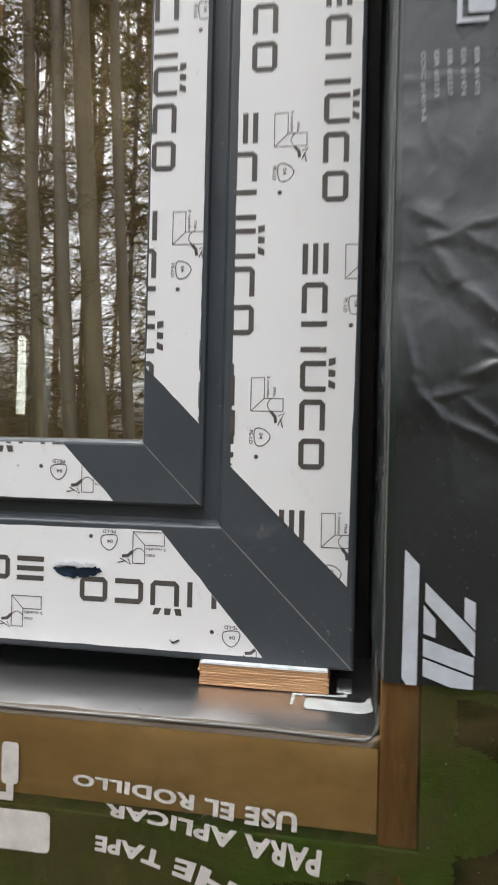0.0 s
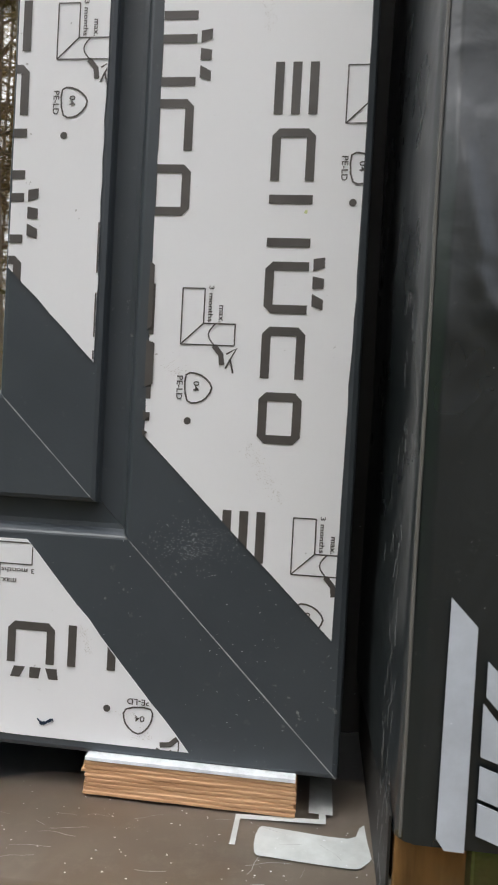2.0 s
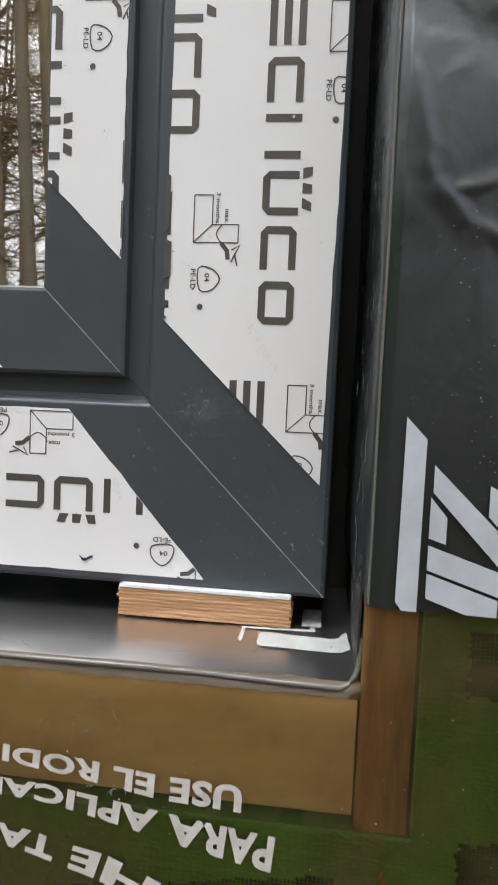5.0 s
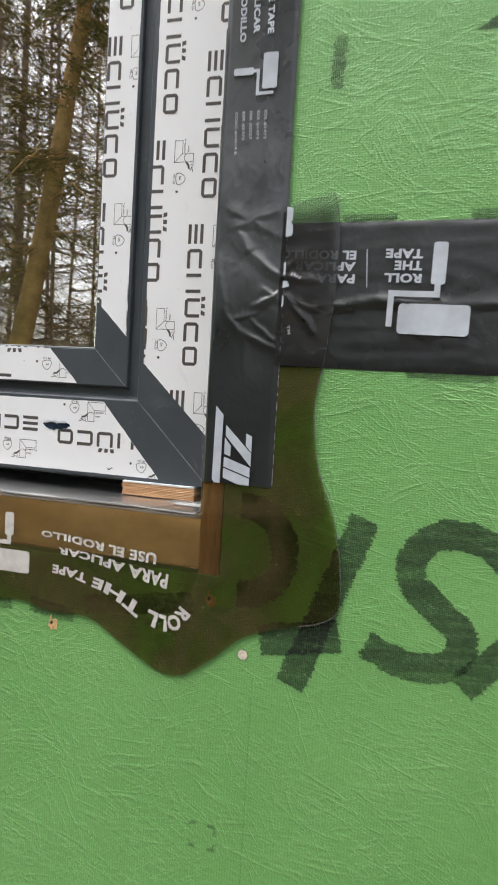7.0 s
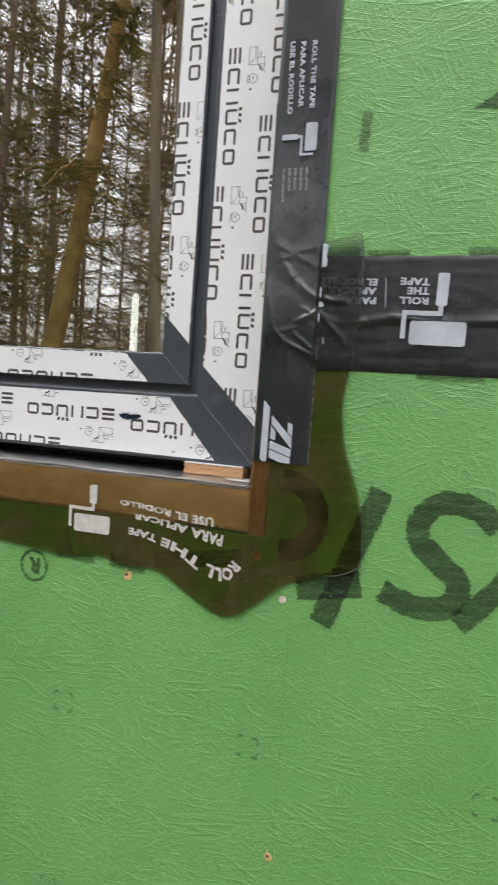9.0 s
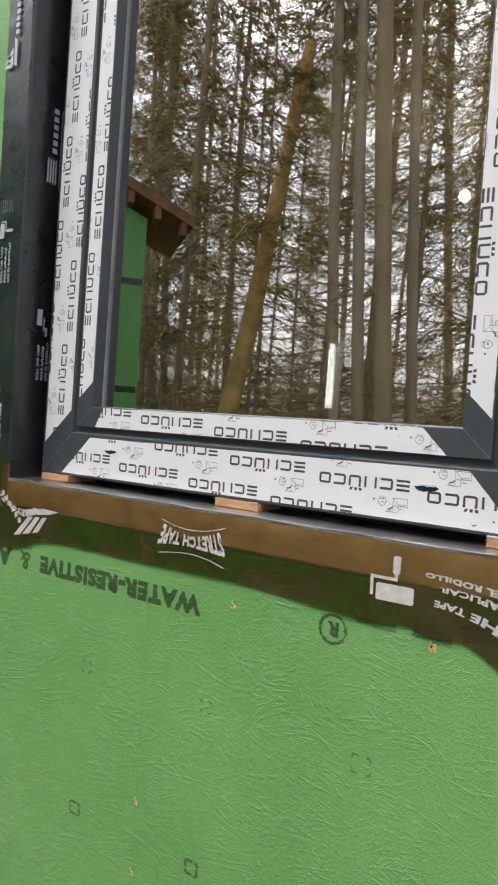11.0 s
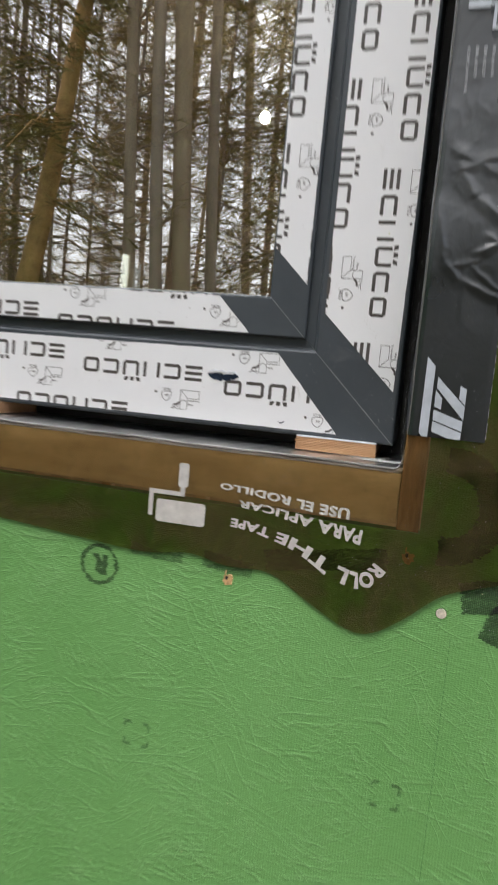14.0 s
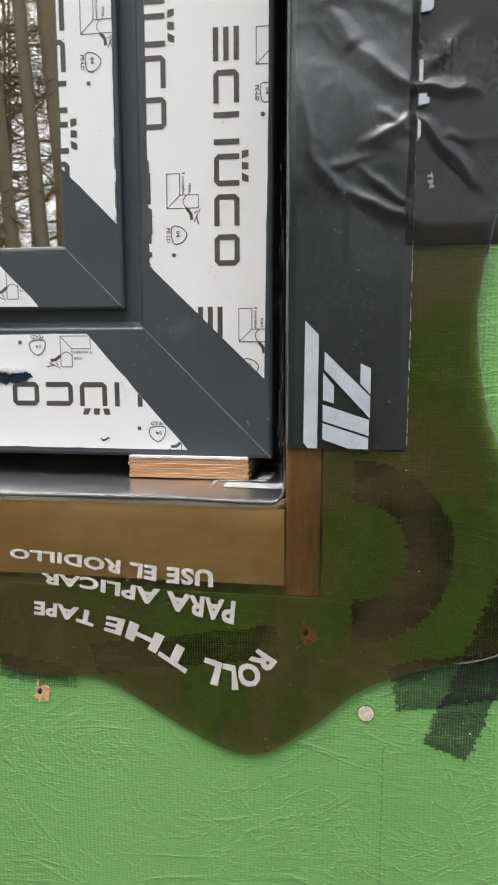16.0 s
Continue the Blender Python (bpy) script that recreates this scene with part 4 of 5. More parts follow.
for x in (RX - 0.0012, LX + 0.0012):
    part("upturn", box(bmesh.new(), (x - 0.0003, 0.0015, SILL - 0.0005), (x + 0.0003, 0.1400, 0.0150)), M_BLACK, stretch, "tape turned up into the corner")
# its ear, crumpled over the joint tape
edge_pts = smooth_line([(0.0935, 0.090), (0.0970, 0.110), (0.1005, 0.150), (0.1008, 0.180), (0.0990, 0.200), (0.0955, 0.2125)], False, 8)
bm = bmesh.new()
rows = []
for k in range(121):
    z = 0.0968 + (0.2125 - 0.0968) * k / 120
    xe = min(edge_pts, key=lambda p: abs(p[1] - z))[0]
    row = []
    for i in range(41):
        x = 0.0615 + (xe - 0.0615) * i / 40
        zz = z - 0.009 * (1 - i / 40) * max(0, (k - 90) / 30)
        fold = crumple(x, z)
        w = min(1, (40 - i) / 3) * min(1, k / 8) * min(1, (120 - k) / 6) * min(1, 0.5 + i / 6)
        row.append(bm.verts.new((x, -0.0032 - max(0, fold) * w - 0.0010 * w, zz)))
    rows.append(row)
for a, b in zip(rows, rows[1:]):
    for i in range(40):
        bm.faces.new((a[i], a[i + 1], b[i + 1], b[i]))
bmesh.ops.recalc_face_normals(bm, faces=bm.faces)
ear = part("tape_ear", bm, M_EAR, stretch, "crumpled glossy tape end", smooth=True)
# slips of pale print beside the black tape's cut edge
for q in ([(0.0648, 0.1830), (0.0685, 0.1835), (0.0694, 0.1850), (0.0694, 0.1905), (0.0680, 0.1925), (0.0690, 0.1945), (0.0690, 0.2020), (0.0648, 0.2030)], [(0.0648, 0.166), (0.0662, 0.166), (0.0662, 0.158), (0.0648, 0.158)], [(0.0648, 0.1535), (0.0680, 0.1535), (0.0680, 0.1520), (0.0690, 0.1520), (0.0690, 0.1500), (0.0648, 0.1490)],
          [(0.0648, 0.1445), (0.0660, 0.1430), (0.0660, 0.1380), (0.0648, 0.1360)]):
    part("print_slip", slab([q], -0.0060, 0.0002), M_PRINT, stretch)
word("tape_print", "TM", (0.0690, 0.1240), -80, 0.0062, 0.0021, -0.0052, M_PRINT_DIM, stretch)
# pale cut edges: the black tape's outer edge and the stretch tape's free edge
er = random.Random(9)
quads, z = [], 0.014
while z < 0.20:
    L = er.uniform(0.001, 0.007)
    quads.append([(0.0646, z), (0.0649 + er.uniform(0, 0.0002), z), (0.0649, z + L), (0.0646, z + L)])
    z += L + er.uniform(0.0004, 0.006)
part("cut_edge", slab(quads, -0.0018, 0.0005), M_EDGE, tape_r, "thin pale cut edge")
rim = [p for p in low if p[0] > 0.0885 and p[1] > -0.085] + edge_pts[1:]
part("free_edge", slab(ribbon(rim, 0.0005, False, 0.6), -0.0022, 0.0004), M_LIP, stretch, "glossy free edge of the tape")
# sill pan: over the rounded front edge, flat to the back
bm = bmesh.new()
prof = [(-0.0018, SILL - 0.0035)] + [(0.0022 - 0.0040 * math.cos(radians(a)), SILL - 0.0040 + 0.0040 * math.sin(radians(a))) for a in (10, 25, 40, 55, 70, 90)] + [(0.004 + 0.0125 * k, SILL) for k in range(9)]
rows = []
nx = 160
for i in range(nx + 1):
    x = LX + (RX - LX) * i / nx
    row = []
    for k, (y, z) in enumerate(prof):
        w = 0.0004 * noise.noise(Vector((x * 50, y * 60, 9))) if k > 6 else 0.0003 * noise.noise(Vector((x * 30, 0, 4)))
        edge = min(x - LX, RX - x)
        up = 0.0012 * max(0, 1 - edge / 0.005) ** 2 if k > 0 else 0
        row.append(bm.verts.new((x, y, z + w + up)))
    rows.append(row)
for a, b in zip(rows, rows[1:]):
    for k in range(len(prof) - 1):
        bm.faces.new((a[k], b[k], b[k + 1], a[k + 1]))
bmesh.ops.recalc_face_normals(bm, faces=bm.faces)
part("sill_pan", bm, M_PAN, stretch, "dusty glossy tape lying on the sill", smooth=True)

def lip(name, pts, r):
    bm = bmesh.new()
    tube(bm, [Vector(p) for p in pts], [r] * len(pts), 8)
    return part(name, bm, M_LIP, stretch, "bright rolled tape edge", smooth=True)


lip("sill_lip", [(LX + 0.004 + (RX - LX - 0.010) * k / 40, -0.0006 + 0.0003 * math.sin(k * 1.7), SILL - 0.0006 + 0.0004 * math.sin(k * 0.9)) for k in range(41)] + [(RX - 0.0045 + 0.0038 * math.sin(radians(a)), 0.0002 + 0.0018 * a / 90, SILL - 0.0002 + 0.0075 * (1 - math.cos(radians(a)))) for a in (15, 30, 45, 60, 75, 90)] + [(RX - 0.0005, 0.0026, SILL + 0.0130)], 0.0009)
for dx, y0, r in ((-0.0006, -0.0016, 0.00045),):
    lip("folded_edge", [(RX - dx + 0.0001 * math.sin(0.9 * k), y0 - 0.0012 * k / 26, 0.0125 + 0.012 * k) for k in range(27)], r)
YS = -0.0021
word("tape_print", "USE EL RODILLO", None, 0, 0, 0, YS, M_PRINT_WARM, stretch, bent([(-0.0200, -0.0455, 0.0085), (-0.045, -0.0450, 0.0078), (-0.070, -0.0425, 0.0066), (-0.095, -0.0405, 0.0056), (-0.1195, -0.0395, 0.0050)]))
word("tape_print", "PARA APLICAR", None, 0, 0, 0, YS, M_PRINT_WARM, stretch, bent([(-0.0095, -0.0600, 0.0115), (-0.030, -0.0580, 0.0100), (-0.056, -0.0550, 0.0076), (-0.080, -0.0520, 0.0060), (-0.1040, -0.0510, 0.0055)]))
word("tape_print", "ROLL THE TAPE", None, 0, 0, 0, YS, M_PRINT_WARM, stretch, bent([(0.0052, -0.0850, 0.0110, 0.0), (0.0028, -0.0888, 0.0112, 0.045), (-0.0030, -0.0955, 0.0118, 0.13), (-0.0105, -0.0978, 0.0124, 0.215), (-0.0190, -0.0960, 0.0122, 0.285),
     (-0.0330, -0.0915, 0.0118, 0.385), (-0.0470, -0.0830, 0.0102, 0.475), (-0.0625, -0.0765, 0.0090, 0.56), (-0.0770, -0.0735, 0.0076, 0.665), (-0.0850, -0.0713, 0.0074, 0.745), (-0.0950, -0.0697, 0.0072, 0.84), (-0.1085, -0.0688, 0.0070, 1.0)], 0.5))
roller_icon(stretch, (-0.1500, -0.0675), 0.5, 0.0405, YS, M_PRINT_WARM, 1, 0.96)
# fine pale wrinkles in the film over the wood, and scuffs on the pan
wr = random.Random(31)
quads = []
for cx, cz, n, sp in ((-0.072, -0.030, 9, 0.007), (-0.085, -0.026, 5, 0.008), (-0.060, -0.050, 6, 0.006), (-0.20, -0.040, 5, 0.02), (-0.52, -0.045, 5, 0.03)):
    for k in range(n):
        x, z, a = cx + wr.gauss(0, sp), cz + wr.gauss(0, sp * 0.5), wr.uniform(0, 6.28)
        pts = [(x, z)]
        for j in range(wr.randint(3, 7)):
            a += wr.gauss(0, 0.55)
            x, z = x + 0.0011 * math.cos(a), z + 0.0011 * math.sin(a)
            pts.append((x, z))
        quads += ribbon(pts, 0.00010, False, 0.5)
tagged(raw("creases", [(x, YS, z) for q in quads for x, z in q], [tuple(range(4 * k, 4 * k + 4)) for k in range(len(quads))], M_EDGE), "fine pale creases in clear stretch tape", "creases", kind="stuff")
bm = bmesh.new()
for k in range(150):
    x, y = wr.uniform(-0.75, 0.005), wr.uniform(0.003, 0.036)
    a = wr.gauss(0, 0.6) + (3.14 if wr.random() < 0.5 else 0)
    pts = [(x, y)]
    for j in range(wr.randint(3, 9)):
        a += wr.gauss(0, 0.18)
        x, y = x + 0.0016 * math.cos(a), max(0.001, y + 0.0010 * math.sin(a))
        pts.append((x, y))
    for q in ribbon(pts, wr.uniform(0.00005, 0.00016), False, 0.6):
        bm.faces.new([bm.verts.new((u, w, SILL + 0.0007)) for u, w in q])
tagged(part("scratches", bm, M_GASKET), "pale fine scratches on the taped sill", "scratches", kind="stuff")
# sign on the pan
def on_sill(name, poly, up=0.0006):
    bm = bmesh.new()
    bm.faces.new([bm.verts.new((x, y, SILL + up)) for x, y in poly])
    bmesh.ops.recalc_face_normals(bm, faces=bm.faces)
    part(name, bm, M_PRINT_COOL, stretch)
on_sill("roller_print", smooth_line([(-0.0200, 0.0240), (-0.0150, 0.0227), (0.0040, 0.0220), (0.0085, 0.0235), (0.0120, 0.0300), (0.0122, 0.0425), (0.0085, 0.0400), (0.0050, 0.0345), (-0.0150, 0.0355), (-0.0198, 0.0345)], True, 3))
on_sill("roller_arm_print", [(-0.0270, 0.0260), (-0.0255, 0.0260), (-0.0255, 0.0380), (-0.0010, 0.0400), (-0.0010, 0.0480), (-0.0030, 0.0480), (-0.0030, 0.0420), (-0.0270, 0.0400)])
on_sill("roller_handle_print", [(-0.0060, 0.0440), (0.0010, 0.0440), (0.0010, 0.0640), (-0.0060, 0.0640)], 0.0010)
word("tape_print", "STRETCH TAPE", None, 0, 0, 0, YS, M_PRINT_WARM, stretch, bent([(-0.3750, -0.0370, 0.0320), (-0.395, -0.0450, 0.0200), (-0.4190, -0.0490, 0.0130), (-0.443, -0.0455, 0.0180), (-0.4630, -0.0380, 0.0300)]))
for pts in ([(-0.366, -0.080), (-0.39, -0.0735), (-0.418, -0.071), (-0.445, -0.073), (-0.470, -0.077)], [(-0.366, -0.031), (-0.39, -0.038), (-0.418, -0.041), (-0.445, -0.039), (-0.468, -0.033)]):
    part("print_line", slab(ribbon(smooth_line(pts), 0.0009), YS, 0.0001), M_PRINT_WARM, stretch)
word("tape_print", "STRETCH TAPE", None, 0, 0, 0, YS, M_PRINT_WARM, stretch, bent([(-0.7180, -0.0490, 0.0120), (-0.742, -0.0580, 0.0095), (-0.770, -0.0520, 0.0080), (-0.797, -0.0400, 0.0075), (-0.822, -0.0250, 0.0065)]))
for q in ([(-0.664, -0.051), (-0.690, -0.058), (-0.735, -0.062), (-0.745, -0.057), (-0.700, -0.050)], [(-0.690, -0.062), (-0.700, -0.063), (-0.722, -0.090), (-0.708, -0.086)],
          [(-0.706, -0.064), (-0.716, -0.064), (-0.744, -0.094), (-0.728, -0.091)], [(-0.722, -0.065), (-0.732, -0.065), (-0.765, -0.098), (-0.750, -0.096)]):
    part("print_bar", slab([q], YS + 0.0001, 0.0002), M_PRINT_WARM, stretch)
for k in range(6):
    a = radians(200 - k * 8)
    c = (-0.752 - k * 0.0085, -0.074 + k * 0.0075)
    part("print_bar", slab([[(c[0] - 0.003, c[1] - 0.005), (c[0] + 0.003, c[1] - 0.002), (c[0] + 0.001, c[1] + 0.005), (c[0] - 0.005, c[1] + 0.002)]], YS + 0.0001, 0.0002), M_PRINT_WARM, stretch)

# ---- wooden shims under the frame ----
def shim(x0, x1):
    """A block of sawn laminations."""
    ob = empty("wooden_shim", ((x0 + x1) / 2, 0.07, SILL))
    tagged(ob, "rough sawn softwood shim under the window frame", "wood shim", "shims under the window")
    n, layers = 30, 8
    for k in range(layers):
        bm = bmesh.new()
        z0 = SILL + 0.0008 + 0.00130 * k
        cols = []
        for i in range(n + 1):
            x = x0 + (x1 - x0) * i / n
            dy = 0.0005 * noise.noise(Vector((x * 60, k * 3.7, 1)))
            wave = 0.00022 * noise.noise(Vector((x * 35, 0, 2))) if 0 < k else 0.0
            dx = 0.0012 * noise.noise(Vector((k * 2.3, x0 * 9 + i, 4))) if i in (0, n) else 0
            ring = ((0.0409 + dy, z0 + wave), (0.0405 + dy, z0 + 0.0002 + wave), (0.0404 + dy, z0 + 0.0010 + wave), (0.0408 + dy, z0 + 0.00128 + wave), (0.0980, z0 + 0.00128), (0.0980, z0))
            cols.append([bm.verts.new((x + dx - ob.location.x, y - 0.07, z - SILL)) for y, z in ring])
        m = len(cols[0])
        for a, b in zip(cols, cols[1:]):
            for j in range(m):
                bm.faces.new((a[j], b[j], b[(j + 1) % m], a[(j + 1) % m]))
        bm.faces.new(cols[0])
        bm.faces.new(cols[-1])
        bmesh.ops.recalc_face_normals(bm, faces=bm.faces)
        part("lamination", bm, M_WEDGE, ob)
    return ob


for x0, x1 in ((-0.0735, -0.0100), (-0.4160, -0.3500), (-0.7600, -0.6980)):
    shim(x0, x1)
packer = part("plastic_packer", box(bmesh.new(), (-0.0732, 0.0400, SILL + 0.0113), (-0.0103, 0.0970, SILL + 0.0124), 0.0002), M_LINT)
tagged(packer, "thin white plastic packer on a wooden shim", "packer")

# ---- prints and fasteners on the green wall ----
def frayed(polys, step=0.0016, seed=0):
    """Fills convex pieces with rows along the weave, whose ends run out unevenly."""
    r = random.Random(seed)
    xs = [p[0] for q in polys for p in q]
    zs = [p[1] for q in polys for p in q]
    cell = 0.0006
    gx = np.arange(min(xs) - 0.002, max(xs) + 0.002, cell)
    out = []
    for z in np.arange(min(zs), max(zs), step):
        zc = z + step / 2
        hit = np.zeros(len(gx), bool)
        for q in polys:
            qz = [p[1] for p in q]
            if zc < min(qz) or zc > max(qz):
                continue
            lo, hi = 1e9, -1e9
            for (x0, z0), (x1, z1) in zip(q, q[1:] + q[:1]):
                if (z0 - zc) * (z1 - zc) <= 0 and z0 != z1:
                    x = x0 + (x1 - x0) * (zc - z0) / (z1 - z0)
                    lo, hi = min(lo, x), max(hi, x)
            hit |= (gx >= lo) & (gx <= hi)
        edge = np.flatnonzero(np.diff(np.concatenate(([0], hit.astype(int), [0]))))
        for a, b in zip(edge[::2], edge[1::2]):
            x0, x1 = gx[a] + r.gauss(0, FRAY), gx[b - 1] + r.gauss(0, FRAY)
            if x1 - x0 > 0.0006:
                out.append([(x0, z), (x1, z), (x1, z + step), (x0, z + step)])
    return out


FRAY = 0.0007


def ink(name, polys, material=None, y=-0.0003, parent=None, fray=True):
    if fray:
        polys = frayed([list(q) for q in polys], 0.0011, len(polys))
    bm = bmesh.new()
    for q in polys:
        bm.faces.new([bm.verts.new((x, y, z)) for x, z in q])
    bmesh.ops.recalc_face_normals(bm, faces=bm.faces)
    return part(name, bm, material or M_INK, parent or wall)


def stamp_word(body, start, length, height, angle=180, bold=0.07):
    pts, tris = glyphs(body, bold)
    sgn = -1 if angle == 180 else 1
    co = [(start[0] + sgn * u * length, start[1] + sgn * w * height) for u, w in pts]
    polys = [[co[i] for i in t] for t in tris]
    global FRAY
    FRAY = 0.0005
    rows = frayed(polys, 0.0013, len(body))
    FRAY = 0.0007
    return ink("stamped_print", rows, M_STAMP, -0.0004, wall, False)


curve_s = smooth_line([(0.226, -0.024), (0.207, -0.010), (0.182, -0.008), (0.165, -0.022), (0.165, -0.042), (0.184, -0.060), (0.199, -0.074), (0.190, -0.094), (0.164, -0.098), (0.136, -0.088)], False, 6)
ink("ink_stroke", ribbon(curve_s, 0.0200, False, 0.06))
ink("ink_stroke", ribbon([(0.131 - 0.0045 * k, -0.003 - 0.0124 * k) for k in range(11)], 0.0210, False, 0.08))
ink("ink_stroke", ribbon([(0.062 + 0.0057 * k, -0.098 + 0.0012 * k) for k in range(11)], 0.0230, False, 0.06), None, -0.0004)
ink("ink_stroke", ribbon([(0.200 + 0.0103 * k, -0.108 + 0.0121 * k) for k in range(11)], 0.0190, False, 0.06))
ink("ink_stroke", ribbon([(0.280 + 0.0020 * k, -0.030 - 0.0074 * k) for k in range(11)], 0.0190, False, 0.06), None, -0.0004)
ink("ink_stroke", ribbon(smooth_line([(0.300, -0.115), (0.322, -0.096), (0.345, -0.085), (0.372, -0.09), (0.385, -0.11)]), 0.0200, False, 0.06), None, -0.0005)
ring = [(0.046 + 0.031 * math.cos(radians(a)), -0.035 + 0.032 * math.sin(radians(a))) for a in range(-96, 100, 12)]
ink("ink_stroke", ribbon(ring, 0.0200, False, 0.05))
ink("ink_stroke", ribbon([(-0.08 + 0.006 * k, -0.094 + 0.0010 * k) for k in range(16)], 0.0160, False, 0.1), M_INK_THIN)
ink("ink_block", [[(0.177, 0.308), (0.254, 0.306), (0.360, 0.405), (0.360, 0.465), (0.282, 0.397), (0.225, 0.344)]])
ink("ink_block", [[(0.266, 0.304), (0.400, 0.302), (0.400, 0.392), (0.372, 0.392)]], None, -0.0004)
for q in (ribbon([(0.0920, 0.280), (0.0925, 0.300), (0.0935, 0.314)], 0.0085, False, 0.1), ribbon([(0.102, 0.1955), (0.120, 0.1958), (0.138, 0.1955)], 0.006, False, 0.2),
          ribbon([(0.183, 0.1965), (0.205, 0.1970), (0.228, 0.1968)], 0.007, False, 0.2), ribbon([(0.15, 0.0945), (0.18, 0.0940), (0.205, 0.0943)], 0.005, False, 0.3),
          ribbon([(0.235, 0.0940), (0.26, 0.0935), (0.28, 0.0938)], 0.005, False, 0.3), ribbon([(-0.190, -0.101), (-0.165, -0.1045), (-0.145, -0.103)], 0.008, False, 0.3),
          ribbon([(-0.128, -0.100), (-0.108, -0.103), (-0.088, -0.104)], 0.010, False, 0.3)):
    ink("ink_smudge", q, M_INK_THIN, -0.0006)
# stamped lettering, upside down
stamp_word("WATER-RESISTIVE", (-0.3965, -0.1195), 0.305, 0.0265, 180)
stamp_word("&", (-0.7240, -0.1195), 0.024, 0.0275, 180, 0.02)
stamp_word("AIR BARRIER", (-0.7680, -0.1195), 0.250, 0.0300, 180)
stamp_word("SHEATHING", (-0.8850, -0.0180), 0.330, 0.0580, 180)
stamp_word("SYSTEM", (-1.1100, 0.3800), 0.148, 0.0300, 0)
stamp_word("WARRANTY", (-1.1300, 0.3370), 0.168, 0.0200, 0)
ink("ink_stroke", ribbon([(-1.10, 0.515), (-1.03, 0.512), (-1.024, 0.47), (-1.022, 0.412), (-1.09, 0.411)], 0.009), M_INK_THIN, -0.0005)
# round stamp
bm_r = [(-0.217 + 0.0155 * math.cos(a), -0.120 + 0.0155 * math.sin(a)) for a in [k * math.pi / 14 for k in range(28)]]
ink("round_stamp", ribbon(bm_r, 0.0034, True, 0.3), M_STAMP, -0.0005)
stamp_word("R", (-0.2095, -0.1110), 0.0150, 0.0175)
# fastening guide marks: broken little boxes
def guide(x, z, w, h):
    q = []
    bold = z < -0.4 and x < -0.3
    m = 0.25 if bold else -0.45
    for a, b in (((-1, 1), (m, 1)), ((0.45, 1), (1, 1)), ((-1, -1), (m, -1)), ((0.45, -1), (1, -1)), ((-1, 1), (-1, -m)), ((1, 1), (1, 0.3)), ((-1, -1), (-1, -0.5)), ((1, -1), (1, m))):
        q += ribbon([(x + a[0] * w, z + a[1] * h), (x + b[0] * w, z + b[1] * h)], 0.0040 if bold else 0.0026)
    ink("guide_mark", frayed([list(p) for p in q], 0.0009, int(1000 * abs(x))), M_STAMP if bold else M_FAINT, -0.0004, None, False)
for x, z, w in ((-0.173, -0.255, 0.0105), (0.027, -0.254, 0.010), (0.236, -0.254, 0.010), (-0.379, -0.254, 0.008), (-0.589, -0.259, 0.008), (-0.808, -0.261, 0.008),
                (-0.811, -0.467, 0.008), (-0.595, -0.463, 0.009), (-0.385, -0.458, 0.009), (-0.180, -0.455, 0.009), (0.026, -0.455, 0.010), (0.236, -0.455, 0.010), (-1.02, 0.47, 0.012), (-0.99, 0.65, 0.010), (-0.98, 0.80, 0.010)):
    guide(x, z, w, w * 0.9)
# dotted stud lines and faint scored lines
for x, z0, z1 in ((0.0585, -0.128, -0.60), (-0.482, -0.115, -0.72), (-0.437, -0.47, -0.56)):
    n = int((z0 - z1) / 0.0042)
    ink("stud_line", [[(x - 0.00025, z0 - 0.0042 * k), (x + 0.00025, z0 - 0.0042 * k), (x + 0.00025, z0 - 0.0042 * k - 0.0030), (x - 0.00025, z0 - 0.0042 * k - 0.0030)] for k in range(n)], M_STAMP if x < -0.45 else M_FAINT, -0.0003, None, False)
ink("scored_line", ribbon([(-1.4, -0.094), (-1.0, -0.0945), (-0.84, -0.0950), (-0.60, -0.0955)], 0.0012, False, 0.3), M_INK_THIN, -0.0003, None, False)


def fastener(x, z, r, split):
    ob = empty("nail", (x, 0, z))
    tagged(ob, "overdriven nail with torn fibres in green board" if split else "bright round nail head set in green board", "nail", "wall fasteners")
    if split:
        pts = []
        for k in range(16):
            a = 2 * math.pi * k / 16
            q = r * random.uniform(0.75, 1.35)
            pts.append((q * math.cos(a), q * math.sin(a) - 0.0006))
        part("torn_fibre", slab([pts], 0.0002, 0.0007), M_SPLIT, ob)
        part("hole", slab([[(r * 0.28 * math.cos(a) - 0.0009, r * 0.42 * math.sin(a) + 0.0009) for a in [k * math.pi / 5 for k in range(10)]]], -0.0004, 0.0003), M_BLACK, ob)
        part("sliver", slab(ribbon([(-0.0014, 0.0012), (-0.0019, 0.0046), (-0.0015, 0.0068)], 0.0010), -0.0004, 0.0003), M_SPLIT, ob)
    else:
        part("rim", slab([[(r * 1.07 * math.cos(a), r * 1.07 * math.sin(a)) for a in [k * math.pi / 9 for k in range(18)]]], 0.0003, 0.0006), M_BLACK, ob)
        part("head", slab([[(r * math.cos(a), r * math.sin(a)) for a in [k * math.pi / 9 for k in range(18)]]], -0.0002, 0.0006), M_STEEL, ob)
    return ob


for x, z, r, sp in ((-0.1075, -0.1135, 0.0040, True), (0.0505, -0.1110, 0.0036, False), (-0.349, -0.1225, 0.0036, True), (-0.482, -0.4125, 0.0030, True), (-0.482, -0.5075, 0.0030, True),
                    (0.0550, -0.3525, 0.0036, True), (-0.864, -0.277, 0.0020, True), (-0.833, -0.0925, 0.0030, True), (0.0235, -0.0745, 0.0040, True)):
    fastener(x, z, r, sp)

